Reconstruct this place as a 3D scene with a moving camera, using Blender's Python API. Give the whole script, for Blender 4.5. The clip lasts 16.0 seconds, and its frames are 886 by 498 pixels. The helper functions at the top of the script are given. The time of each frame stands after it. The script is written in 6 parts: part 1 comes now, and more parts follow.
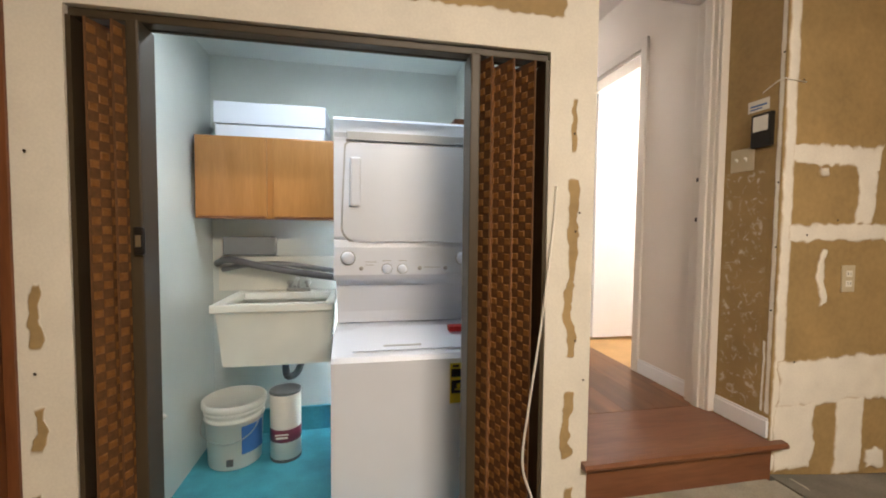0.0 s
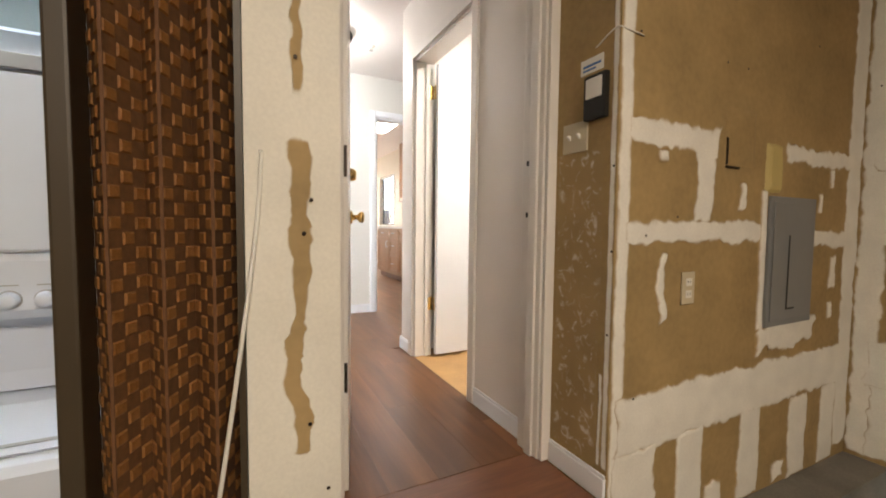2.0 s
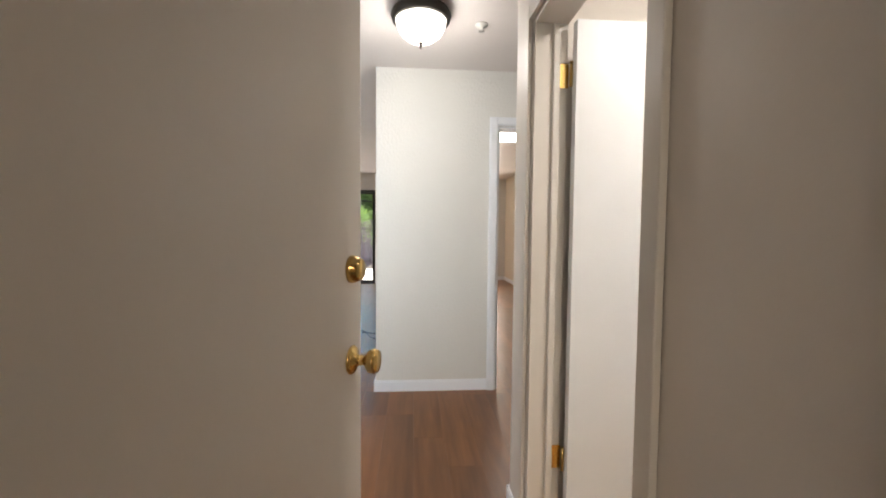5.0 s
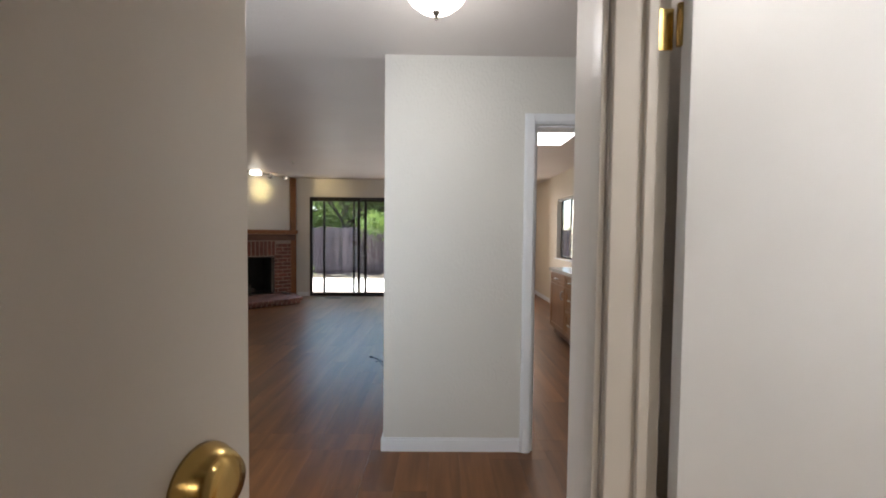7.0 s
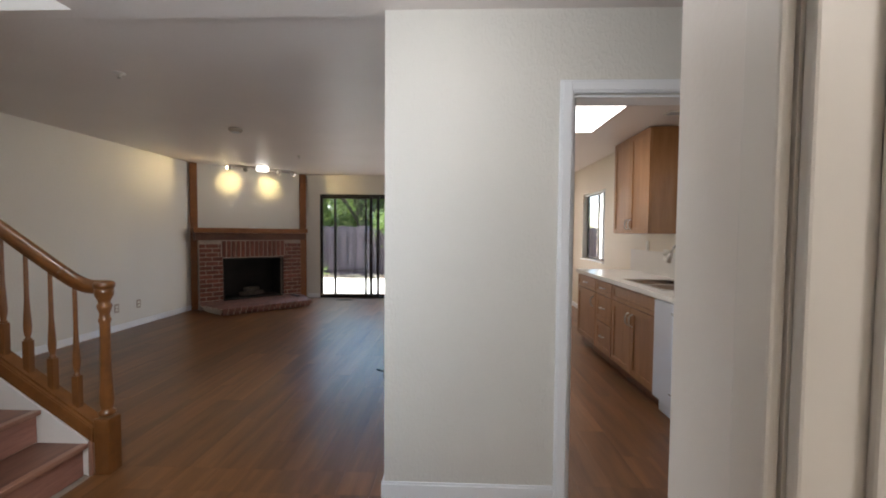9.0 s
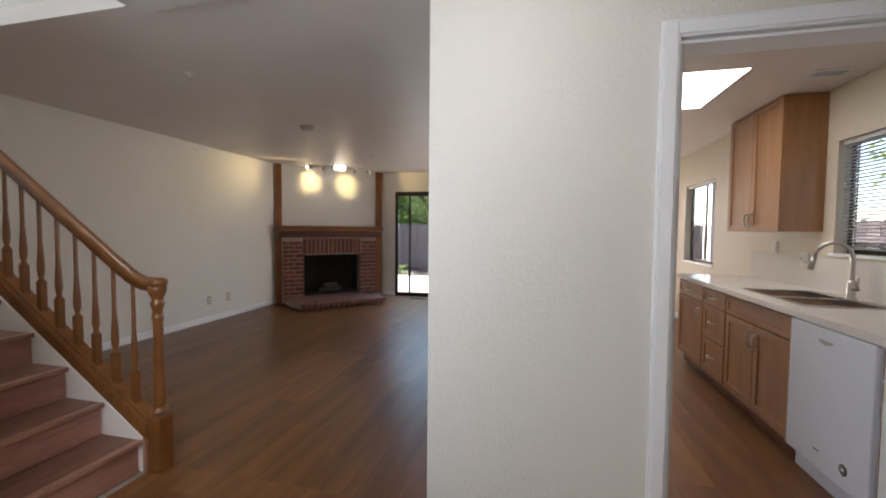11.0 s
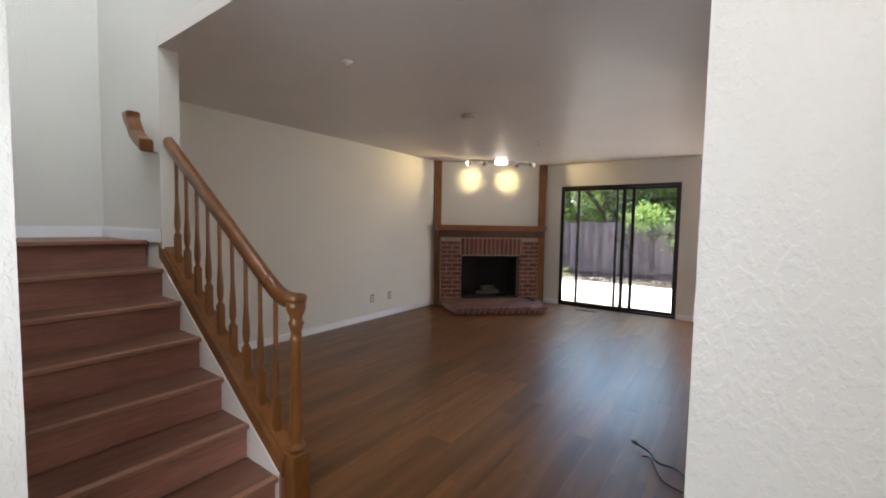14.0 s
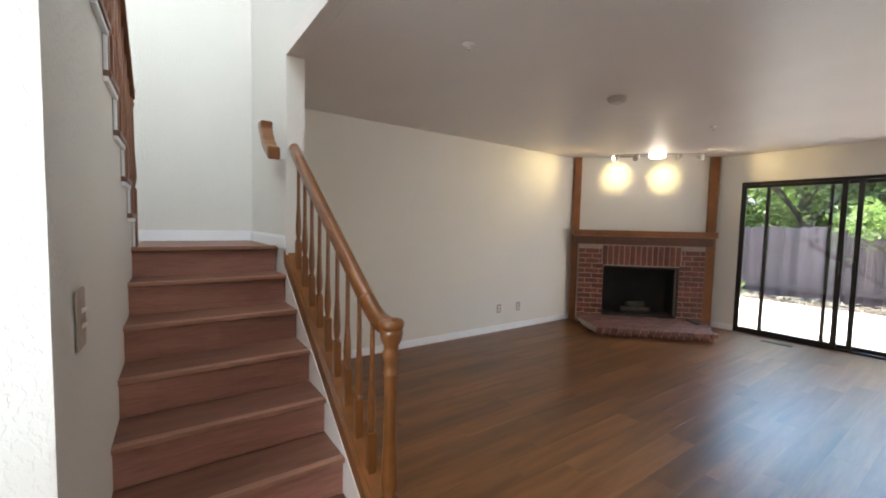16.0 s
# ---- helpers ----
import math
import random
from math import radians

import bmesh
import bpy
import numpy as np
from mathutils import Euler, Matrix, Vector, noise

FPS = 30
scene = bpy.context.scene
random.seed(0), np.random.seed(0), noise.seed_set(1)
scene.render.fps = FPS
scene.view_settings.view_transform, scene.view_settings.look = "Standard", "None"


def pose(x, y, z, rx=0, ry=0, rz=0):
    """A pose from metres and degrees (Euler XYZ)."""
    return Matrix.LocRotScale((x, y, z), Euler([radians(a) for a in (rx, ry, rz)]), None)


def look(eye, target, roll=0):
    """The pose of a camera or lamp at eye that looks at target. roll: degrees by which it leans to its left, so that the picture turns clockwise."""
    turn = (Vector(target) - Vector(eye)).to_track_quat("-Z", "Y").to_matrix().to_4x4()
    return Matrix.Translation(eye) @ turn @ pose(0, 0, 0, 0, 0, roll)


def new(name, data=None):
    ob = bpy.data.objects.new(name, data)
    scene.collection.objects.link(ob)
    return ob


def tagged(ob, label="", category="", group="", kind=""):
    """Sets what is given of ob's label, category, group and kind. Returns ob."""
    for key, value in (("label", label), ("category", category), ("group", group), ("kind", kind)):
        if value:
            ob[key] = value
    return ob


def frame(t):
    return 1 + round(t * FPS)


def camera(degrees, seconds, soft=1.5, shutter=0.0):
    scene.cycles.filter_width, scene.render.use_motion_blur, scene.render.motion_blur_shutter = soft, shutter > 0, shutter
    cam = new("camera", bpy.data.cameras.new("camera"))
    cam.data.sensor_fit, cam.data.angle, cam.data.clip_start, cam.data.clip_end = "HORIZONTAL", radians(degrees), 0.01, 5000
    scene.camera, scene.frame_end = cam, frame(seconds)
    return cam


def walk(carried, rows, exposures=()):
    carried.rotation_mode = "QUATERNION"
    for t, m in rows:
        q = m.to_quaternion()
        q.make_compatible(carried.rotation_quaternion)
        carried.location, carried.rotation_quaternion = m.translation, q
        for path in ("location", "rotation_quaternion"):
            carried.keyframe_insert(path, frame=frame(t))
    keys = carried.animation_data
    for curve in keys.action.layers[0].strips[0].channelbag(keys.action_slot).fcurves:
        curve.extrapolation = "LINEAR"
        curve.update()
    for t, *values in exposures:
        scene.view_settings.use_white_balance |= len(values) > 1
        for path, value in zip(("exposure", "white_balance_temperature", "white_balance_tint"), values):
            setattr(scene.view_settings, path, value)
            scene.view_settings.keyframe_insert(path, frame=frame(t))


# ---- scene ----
cam = camera(95.7, 16.0, soft=1.9)
PATH = [
    (0, (-1.634, -1.735, 0.885), (-1.25, 0.225, 0.791), 0.6),
    (0.5, (-1.536, -1.646, 0.882), (-0.912, 0.252, 0.791), 0.6),
    (1, (-1.38, -1.501, 0.875), (-0.596, 0.337, 0.787), 0.7),
    (1.5, (-1.219, -1.387, 0.868), (-0.341, 0.408, 0.779), 0.8),
    (2, (-0.978, -1.247, 0.901), (-0.089, 0.542, 0.792), 0.6),
    (2.5, (-0.785, -1.015, 0.913), (0.106, 0.773, 0.808), 0.7),
    (3, (-0.66, -0.844, 0.936), (0.199, 0.959, 0.83), 0.8),
    (3.5, (-0.521, -0.628, 0.965), (0.202, 1.234, 0.859), 0.7),
    (4, (-0.42, -0.506, 1.079), (0.061, 1.433, 0.976), 0.5),
    (4.5, (-0.385, -0.382, 1.101), (-0.119, 1.598, 0.996), 0.3),
    (5, (-0.372, -0.192, 1.239), (-0.224, 1.8, 1.145), 0.5),
    (7.5, (-0.309, 0.496, 1.357), (-0.296, 2.494, 1.285), 0.6),
    (8, (-0.312, 0.606, 1.35), (-0.31, 2.605, 1.275), 0.6),
    (10.5, (-0.22, 1.196, 1.36), (-0.557, 3.166, 1.269), 0.4),
    (11, (-0.201, 1.248, 1.349), (-0.671, 3.19, 1.257), 0.5),
    (11.5, (-0.207, 1.264, 1.343), (-0.798, 3.172, 1.242), 0.6),
    (12, (-0.258, 1.316, 1.396), (-0.989, 3.173, 1.274), 1.4),
    (12.5, (-0.426, 1.459, 1.389), (-1.268, 3.269, 1.273), 0.9),
    (13, (-0.518, 1.563, 1.393), (-1.436, 3.336, 1.276), 0.9),
    (13.5, (-0.571, 1.733, 1.401), (-1.594, 3.448, 1.282), 0.8),
    (14, (-0.6, 1.891, 1.408), (-1.761, 3.516, 1.288), 1.0),
    (14.5, (-0.683, 2.025, 1.417), (-1.94, 3.576, 1.295), 1.1),
    (15, (-0.789, 2.163, 1.451), (-2.141, 3.631, 1.328), 1.1),
    (15.5, (-0.847, 2.207, 1.448), (-2.326, 3.548, 1.327), 1.2),
    (16, (-0.867, 2.272, 1.447), (-2.495, 3.428, 1.323), 1.3),
]
EXPOSURES = [(0, 3.78, 6900, 13), (0.6, 3.66, 6900, 13), (1.5, 3.53, 6900, 13), (2.5, 3.33, 6500, 9), (3.0, 3.22, 6450, 9), (3.5, 3.3, 6500, 9), (4.0, 3.0, 6700, 11), (4.6, 2.85, 6800, 10), (5.2, 2.42, 6900, 11), (7.3, 2.0, 6600, 11), (10.3, 2.18, 6600, 12), (13, 2.16, 6700, 13), (14.5, 2.5, 6600, 12), (16, 2.76, 6600, 10)]
walk(cam, [(t, look(e, a, r)) for t, e, a, r in PATH], EXPOSURES)

# ---- world, sun, large lights ----
world = bpy.data.worlds.new("world")
scene.world = world
world.use_nodes = True
wn = world.node_tree.nodes
sky = wn.new("ShaderNodeTexSky")
sky.sky_type = "NISHITA"
sky.sun_disc = False
sky.sun_elevation, sky.sun_rotation = radians(69), radians(-72)
wn["Background"].inputs[1].default_value = 0.15
world.node_tree.links.new(sky.outputs[0], wn["Background"].inputs[0])


def lamp(name, kind, m, energy, color=(1, 1, 1), size=0.1, size_y=None, spot=60, blend=0.5):
    d = bpy.data.lights.new(name, kind)
    d.energy, d.color = energy, color
    if kind == "AREA":
        d.shape = "RECTANGLE"
        d.size, d.size_y = size, size_y or size
    elif kind == "SUN":
        d.angle = radians(size)
    else:
        d.shadow_soft_size = size
        if kind == "SPOT":
            d.spot_size, d.spot_blend = radians(spot), blend
    ob = new(name, d)
    ob.matrix_world = m
    return ob


WARM, COOL = (1.0, 0.75, 0.36), (0.86, 0.94, 1.0)
lamp("sun", "SUN", look((-3.6, 1.2, 10), (0, 0, 0)), 5.0, (1, 0.95, 0.86), 0.5)
lamp("upstairs_daylight", "AREA", look((-2.5, 1.7, 4.6), (-4.6, 2.4, 1.8)), 16, COOL, 1.4, 1.2)
# Unseen area lamp before the solid foyer wall, added to brighten hall and stairs.
lamp("entry_daylight", "AREA", look((-1.35, 1.235, 1.1), (-1.5, 3.1, 0.65)), 8.6, (0.86, 0.93, 1.0), 0.6, 1.9)
# Added lamp at an unseen dining wall, warming and lifting the living room.
lamp("dining_daylight", "AREA", look((1.0, 9.72, 1.3), (-4.4, 5.2, 1.3)), 28, (1.0, 0.90, 0.80), 1.5, 1.9)
# Added panel hung over the patio: blue floor sheen and extra sky light.
lamp("patio_daylight", "AREA", look((-2.16, 11.4, 3.2), (-2.3, 6.0, 0.4)), 46, (0.42, 0.68, 1.0), 3.4, 1.4)
lamp("hall_lamp_bulb", "POINT", pose(-0.336, 2.06, 2.16), 1.8, (1, 0.98, 0.97), 0.09)
lamp("bathroom_lamp", "AREA", look((0.95, 0.33, 2.38), (0.95, 0.45, 0)), 3.8, (1, 0.95, 0.9), 0.5, 0.3)
lamp("kitchen_panel_light", "AREA", look((0.8, 4.8, 2.43), (0.8, 4.8, 0)), 1.6, (1, 0.96, 0.92), 0.6, 0.8)
lamp("garage_lamp_glow", "AREA", look((-0.9, -2.9, 2.25), (-0.9, -2.3, 0)), 8.2, (1, 0.87, 0.71), 1.2, 0.3)
# Unseen area lamp added below the closet ceiling to brighten its contents.
lamp("closet_lamp_glow", "AREA", look((-1.9, 0.17, 1.93), (-1.9, 0.1, 0)), 0.95, (0.80, 0.91, 1.0), 0.5, 0.3)

# ---- materials ----


def mat(name, color, rough=0.6, metal=0.0, var=0.08, scale=6.0, fine=0.0, fscale=120.0, bump=0.0, bscale=200.0, bdist=0.004, coat=0.0, spec=0.5, island=0.0, stretch=None, color2=None, emit=0.0, random_obj=0.0, knock=False):
    m = bpy.data.materials.new(name)
    m.use_nodes = True
    nt = m.node_tree
    n, lk = nt.nodes, nt.links
    bsdf = n["Principled BSDF"]
    bsdf.inputs["Roughness"].default_value = rough
    bsdf.inputs["Metallic"].default_value = metal
    bsdf.inputs["Coat Weight"].default_value = coat
    bsdf.inputs["Specular IOR Level"].default_value = spec
    co = n.new("ShaderNodeTexCoord")
    mp = n.new("ShaderNodeMapping")
    mp.inputs["Scale"].default_value = stretch or (1, 1, 1)
    lk.new(co.outputs["Object"], mp.inputs[0])
    vec = mp.outputs[0]
    if random_obj:
        oi = n.new("ShaderNodeObjectInfo")
        off = n.new("ShaderNodeVectorMath")
        off.operation = "MULTIPLY_ADD"
        cmb = n.new("ShaderNodeCombineXYZ")
        for i in range(3):
            lk.new(oi.outputs["Random"], cmb.inputs[i])
        lk.new(cmb.outputs[0], off.inputs[0])
        off.inputs[1].default_value = (37, 53, 29)
        lk.new(vec, off.inputs[2])
        vec = off.outputs[0]
    big = n.new("ShaderNodeTexNoise")
    big.inputs["Scale"].default_value, big.inputs["Detail"].default_value = scale, 5
    lk.new(vec, big.inputs["Vector"])
    ramp = n.new("ShaderNodeMapRange")
    ramp.inputs[1].default_value, ramp.inputs[2].default_value = 0.3, 0.7
    lk.new(big.outputs[0], ramp.inputs[0])
    mix = n.new("ShaderNodeMix")
    mix.data_type = "RGBA"
    c2 = color2 or [min(1, c * (1 + var)) for c in color]
    c1 = color if color2 else [c * (1 - var) for c in color]
    mix.inputs[6].default_value, mix.inputs[7].default_value = (*c1, 1), (*c2, 1)
    lk.new(ramp.outputs[0], mix.inputs[0])
    out = mix.outputs[2]
    if fine or random_obj or island:
        hsv = n.new("ShaderNodeHueSaturation")
        lk.new(out, hsv.inputs["Color"])
        val = None
        if fine:
            fn = n.new("ShaderNodeTexNoise")
            fn.inputs["Scale"].default_value, fn.inputs["Detail"].default_value = fscale, 4
            lk.new(vec, fn.inputs["Vector"])
            r2 = n.new("ShaderNodeMapRange")
            r2.inputs[1].default_value, r2.inputs[2].default_value = 0.3, 0.7
            r2.inputs[3].default_value, r2.inputs[4].default_value = 1 - fine, 1 + fine
            lk.new(fn.outputs[0], r2.inputs[0])
            val = r2.outputs[0]
        if random_obj or island:
            src = n.new("ShaderNodeObjectInfo").outputs["Random"] if random_obj else n.new("ShaderNodeNewGeometry").outputs["Random Per Island"]
            r3 = n.new("ShaderNodeMapRange")
            k = random_obj or island
            r3.inputs[3].default_value, r3.inputs[4].default_value = 1 - k, 1 + k
            lk.new(src, r3.inputs[0])
            if val is None:
                val = r3.outputs[0]
            else:
                mul = n.new("ShaderNodeMath")
                mul.operation = "MULTIPLY"
                lk.new(val, mul.inputs[0])
                lk.new(r3.outputs[0], mul.inputs[1])
                val = mul.outputs[0]
        lk.new(val, hsv.inputs["Value"])
        out = hsv.outputs[0]
    lk.new(out, bsdf.inputs["Base Color"])
    if emit:
        bsdf.inputs["Emission Strength"].default_value = emit
        bsdf.inputs["Emission Color"].default_value = (*color, 1)
    if bump:
        bn = n.new("ShaderNodeTexNoise")
        bn.inputs["Scale"].default_value, bn.inputs["Detail"].default_value = bscale, 3
        lk.new(vec, bn.inputs["Vector"])
        bp = n.new("ShaderNodeBump")
        bp.inputs["Strength"].default_value, bp.inputs["Distance"].default_value = bump, bdist
        high = bn.outputs[0]
        if knock:
            flat = n.new("ShaderNodeMapRange")
            flat.interpolation_type = "SMOOTHSTEP"
            flat.inputs[1].default_value, flat.inputs[2].default_value = 0.47, 0.60
            lk.new(high, flat.inputs[0])
            high = flat.outputs[0]
        lk.new(high, bp.inputs["Height"])
        lk.new(bp.outputs[0], bsdf.inputs["Normal"])
    return m


WALL = mat("wall_paint", (0.68, 0.674, 0.64), 0.48, var=0.02, scale=2, bump=0.42, bscale=62, bdist=0.0022, stretch=(1, 1, 0.65), knock=True)
CREAM = mat("cream_kitchen_paint", (0.68, 0.615, 0.50), 0.5, var=0.02, scale=2, bump=0.25, bscale=62, bdist=0.002)
SMOOTH = mat("smooth_paint", (0.75, 0.71, 0.67), 0.5, var=0.03, scale=3, bump=0.1, bscale=90)
CEIL = mat("ceiling_paint", (0.70, 0.655, 0.63), 0.41, var=0.03, scale=1.5, bump=0.14, bscale=42, bdist=0.003, knock=True)
TRIM = mat("white_trim_paint", (0.82, 0.85, 0.89), 0.35, var=0.02, scale=4)
DOORP = mat("door_paint", (0.72, 0.69, 0.65), 0.38, var=0.03, scale=2.5, bump=0.05, bscale=30)
DRYWALL = mat("drywall_paper", (0.34, 0.235, 0.105), 0.85, var=0.15, scale=5, fine=0.06, fscale=40)
MUD = mat("joint_compound", (0.78, 0.76, 0.70), 0.75, var=0.06, scale=9, fine=0.04, bump=0.25, bscale=30)
PRIMER = mat("primed_board", (0.71, 0.69, 0.62), 0.7, var=0.06, scale=5, fine=0.04, bump=0.15, bscale=40)
CLOSETP = mat("closet_paint", (0.60, 0.65, 0.63), 0.55, var=0.04, scale=3, bump=0.12, bscale=60)
BLUEFLOOR = mat("blue_floor_paint", (0.05, 0.30, 0.38), 0.4, var=0.2, scale=6, fine=0.1)
CONC = mat("garage_concrete", (0.16, 0.15, 0.13), 0.8, var=0.25, scale=4, fine=0.12, bump=0.3, bscale=60)
CONCL = mat("rough_concrete", (0.34, 0.32, 0.27), 0.85, var=0.15, scale=8, fine=0.1, bump=0.5, bscale=50)
PLANK = mat("floor_plank", (0.104, 0.040, 0.0115), 0.35, spec=0.48, var=0.0, color2=(0.215, 0.089, 0.031), scale=1.7, fine=0.10, fscale=9, stretch=(6, 0.5, 1), random_obj=0.2)
# One laminate in two tones: shade put into treads, light into risers.
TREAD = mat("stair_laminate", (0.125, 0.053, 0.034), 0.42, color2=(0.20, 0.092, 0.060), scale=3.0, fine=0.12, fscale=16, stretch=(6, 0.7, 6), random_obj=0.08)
RISER_LIT = mat("riser_laminate_lit", (0.28, 0.129, 0.095), 0.4, color2=(0.38, 0.187, 0.138), scale=3.0, fine=0.12, fscale=16, stretch=(6, 0.7, 6), random_obj=0.12)
NOSE = mat("stair_nosing", (0.26, 0.13, 0.085), 0.35, color2=(0.34, 0.18, 0.125), scale=3, fine=0.1, fscale=20, stretch=(6, 0.7, 6))
STEPW = mat("step_laminate", (0.145, 0.055, 0.026), 0.35, color2=(0.21, 0.09, 0.044), scale=3, fine=0.12, fscale=16, stretch=(0.7, 6, 6))
OAK = mat("stained_oak", (0.138, 0.049, 0.012), 0.30, color2=(0.205, 0.08, 0.023), scale=4, fine=0.14, fscale=24, stretch=(1, 1, 1), coat=0.2)
DARKOAK = mat("dark_stained_wood", (0.13, 0.045, 0.018), 0.4, color2=(0.20, 0.075, 0.03), scale=4, fine=0.12, fscale=24, stretch=(6, 6, 0.6))
FPWOOD = mat("mantel_wood", (0.17, 0.060, 0.016), 0.4, color2=(0.25, 0.095, 0.028), scale=4, fine=0.12, fscale=24)
BRICK = mat("brick", (0.15, 0.049, 0.032), 0.85, var=0.3, scale=14, fine=0.15, fscale=90, bump=0.5, bscale=120, random_obj=0.25)
MORTAR = mat("mortar", (0.36, 0.30, 0.25), 0.9, var=0.12, scale=20, fine=0.1, bump=0.4, bscale=150)
HEARTHB = mat("hearth_brick", (0.17, 0.075, 0.056), 0.7, var=0.2, scale=14, fine=0.15, fscale=90, bump=0.4, bscale=120, random_obj=0.2)
SOOT = mat("firebox_soot", (0.012, 0.011, 0.010), 0.8, var=0.3, scale=6)
BLACK = mat("black_metal", (0.012, 0.011, 0.010), 0.4, metal=0.3, var=0.1)
BRONZE = mat("bronze_anodised", (0.022, 0.018, 0.014), 0.4, metal=0.5, var=0.1)
HINGE = mat("oil_bronze", (0.035, 0.024, 0.017), 0.42, metal=0.6, var=0.2, scale=30)
BRASS = mat("polished_brass", (0.62, 0.43, 0.16), 0.22, metal=1.0, var=0.06)
CHROME = mat("brushed_nickel", (0.55, 0.53, 0.50), 0.28, metal=1.0, var=0.05)
WHITEAPP = mat("appliance_enamel", (0.73, 0.79, 0.90), 0.34, var=0.015, coat=0.1)
GREYAPP = mat("appliance_grey", (0.42, 0.44, 0.47), 0.35, var=0.02)
PLASTIC = mat("white_plastic", (0.74, 0.73, 0.68), 0.4, var=0.03)
# Ivory plastic darkened for the shade on the garage switch; outlet shares it.
IVORY = mat("shaded_ivory", (0.52, 0.46, 0.33), 0.45, var=0.06)
UTIL = mat("tub_plastic", (0.72, 0.72, 0.66), 0.4, var=0.04)
CABW = mat("maple_cabinet", (0.36, 0.155, 0.04), 0.35, color2=(0.45, 0.21, 0.065), scale=3, fine=0.06, fscale=20, stretch=(6, 6, 0.6), coat=0.15)
CABK = mat("kitchen_maple", (0.29, 0.137, 0.054), 0.33, color2=(0.37, 0.185, 0.08), scale=3, fine=0.05, fscale=20, stretch=(6, 6, 0.6), coat=0.1)
STONE = mat("quartz_counter", (0.72, 0.70, 0.66), 0.2, var=0.03, fine=0.04, fscale=180)
STEEL = mat("stainless_sink", (0.45, 0.45, 0.45), 0.25, metal=1.0, var=0.06)
PANELGREY = mat("panel_grey", (0.24, 0.25, 0.26), 0.45, metal=0.2, var=0.05)
FABRIC = mat("woven_wood_slat", (0.175, 0.072, 0.019), 0.6, color2=(0.25, 0.112, 0.036), scale=30, fine=0.15, fscale=200, random_obj=0.2)
FABRICD = mat("woven_dark_cord", (0.115, 0.05, 0.019), 0.8, var=0.2, scale=60, island=0.3)
TRACK = mat("brown_vinyl", (0.05, 0.036, 0.02), 0.5, var=0.1)
OPAL = mat("opal_glass_lit", (1.0, 0.95, 0.86), 0.3, var=0.0, emit=0.8)
# Aged plastic for plates; on the smoke detector the brown stands for shade.
AGED_SHADED = mat("aged_shaded_plastic", (0.36, 0.31, 0.26), 0.5, var=0.05)
BULB = mat("spot_bulb_lit", (1.0, 0.80, 0.5), 0.3, var=0.0, emit=6.0)
PANELLIT = mat("light_panel_lit", (1.0, 0.97, 0.93), 0.4, var=0.0, emit=1.0)
RUBBER = mat("grey_rubber", (0.10, 0.10, 0.105), 0.5, var=0.1)
BATHFLOOR = mat("tan_vinyl", (0.50, 0.30, 0.12), 0.45, var=0.1, fine=0.06)
PATIO = mat("patio_concrete", (0.60, 0.57, 0.54), 0.85, var=0.08, scale=3, fine=0.08, bump=0.2)
EARTH = mat("bark_mulch", (0.10, 0.07, 0.05), 0.95, var=0.35, scale=10, fine=0.3, bump=1.0, bscale=40)
FENCE = mat("weathered_redwood", (0.085, 0.066, 0.072), 0.85, color2=(0.155, 0.122, 0.13), scale=3, fine=0.18, fscale=30, stretch=(8, 8, 0.7), random_obj=0.42)
BARK = mat("bark", (0.055, 0.042, 0.032), 0.95, var=0.3, scale=10, fine=0.2, bump=1.0, bscale=40)
LEAF = mat("leaf_green", (0.12, 0.21, 0.05), 0.5, var=0.3, scale=2, island=0.45)
ln = LEAF.node_tree.nodes
lt, lm = ln.new("ShaderNodeBsdfTranslucent"), ln.new("ShaderNodeMixShader")
lt.inputs[0].default_value, lm.inputs[0].default_value = (0.27, 0.38, 0.11, 1), 0.45
LEAF.node_tree.links.new(ln["Principled BSDF"].outputs[0], lm.inputs[1])
LEAF.node_tree.links.new(lt.outputs[0], lm.inputs[2])
LEAF.node_tree.links.new(lm.outputs[0], ln["Material Output"].inputs[0])
RED = mat("red_print", (0.5, 0.03, 0.03), 0.5)
YELLOW = mat("yellow_label", (0.75, 0.62, 0.05), 0.5, var=0.03)
INK = mat("black_ink", (0.02, 0.02, 0.02), 0.6)
BLUEINK = mat("blue_ink", (0.05, 0.16, 0.42), 0.5)
MAROON = mat("maroon_print", (0.16, 0.03, 0.06), 0.5)
TAN = mat("cardboard_tape", (0.50, 0.40, 0.16), 0.7)
BLIND = mat("blind_slat", (0.60, 0.62, 0.63), 0.45, var=0.03)


def glass(name, tint=(0.95, 0.98, 0.98)):
    m = bpy.data.materials.new(name)
    m.use_nodes = True
    b = m.node_tree.nodes["Principled BSDF"]
    b.inputs["Base Color"].default_value = (*tint, 1)
    b.inputs["Roughness"].default_value = 0.0
    b.inputs["IOR"].default_value = 1.45
    b.inputs["Transmission Weight"].default_value = 1.0
    return m


GLASS = glass("window_glass")

# ---- mesh helpers ----


def box(bm, x0, x1, y0, y1, z0, z1, bevel=0.0):
    xs, ys, zs = sorted((x0, x1)), sorted((y0, y1)), sorted((z0, z1))
    v = [bm.verts.new((x, y, z)) for x in xs for y in ys for z in zs]
    f = [bm.faces.new([v[i] for i in q]) for q in ((0, 1, 3, 2), (4, 6, 7, 5), (0, 4, 5, 1), (2, 3, 7, 6), (0, 2, 6, 4), (1, 5, 7, 3))]
    if bevel:
        e = {ed for fa in f for ed in fa.edges}
        bmesh.ops.bevel(bm, geom=list(e), offset=bevel, segments=2, profile=0.6, affect="EDGES")
    return bm


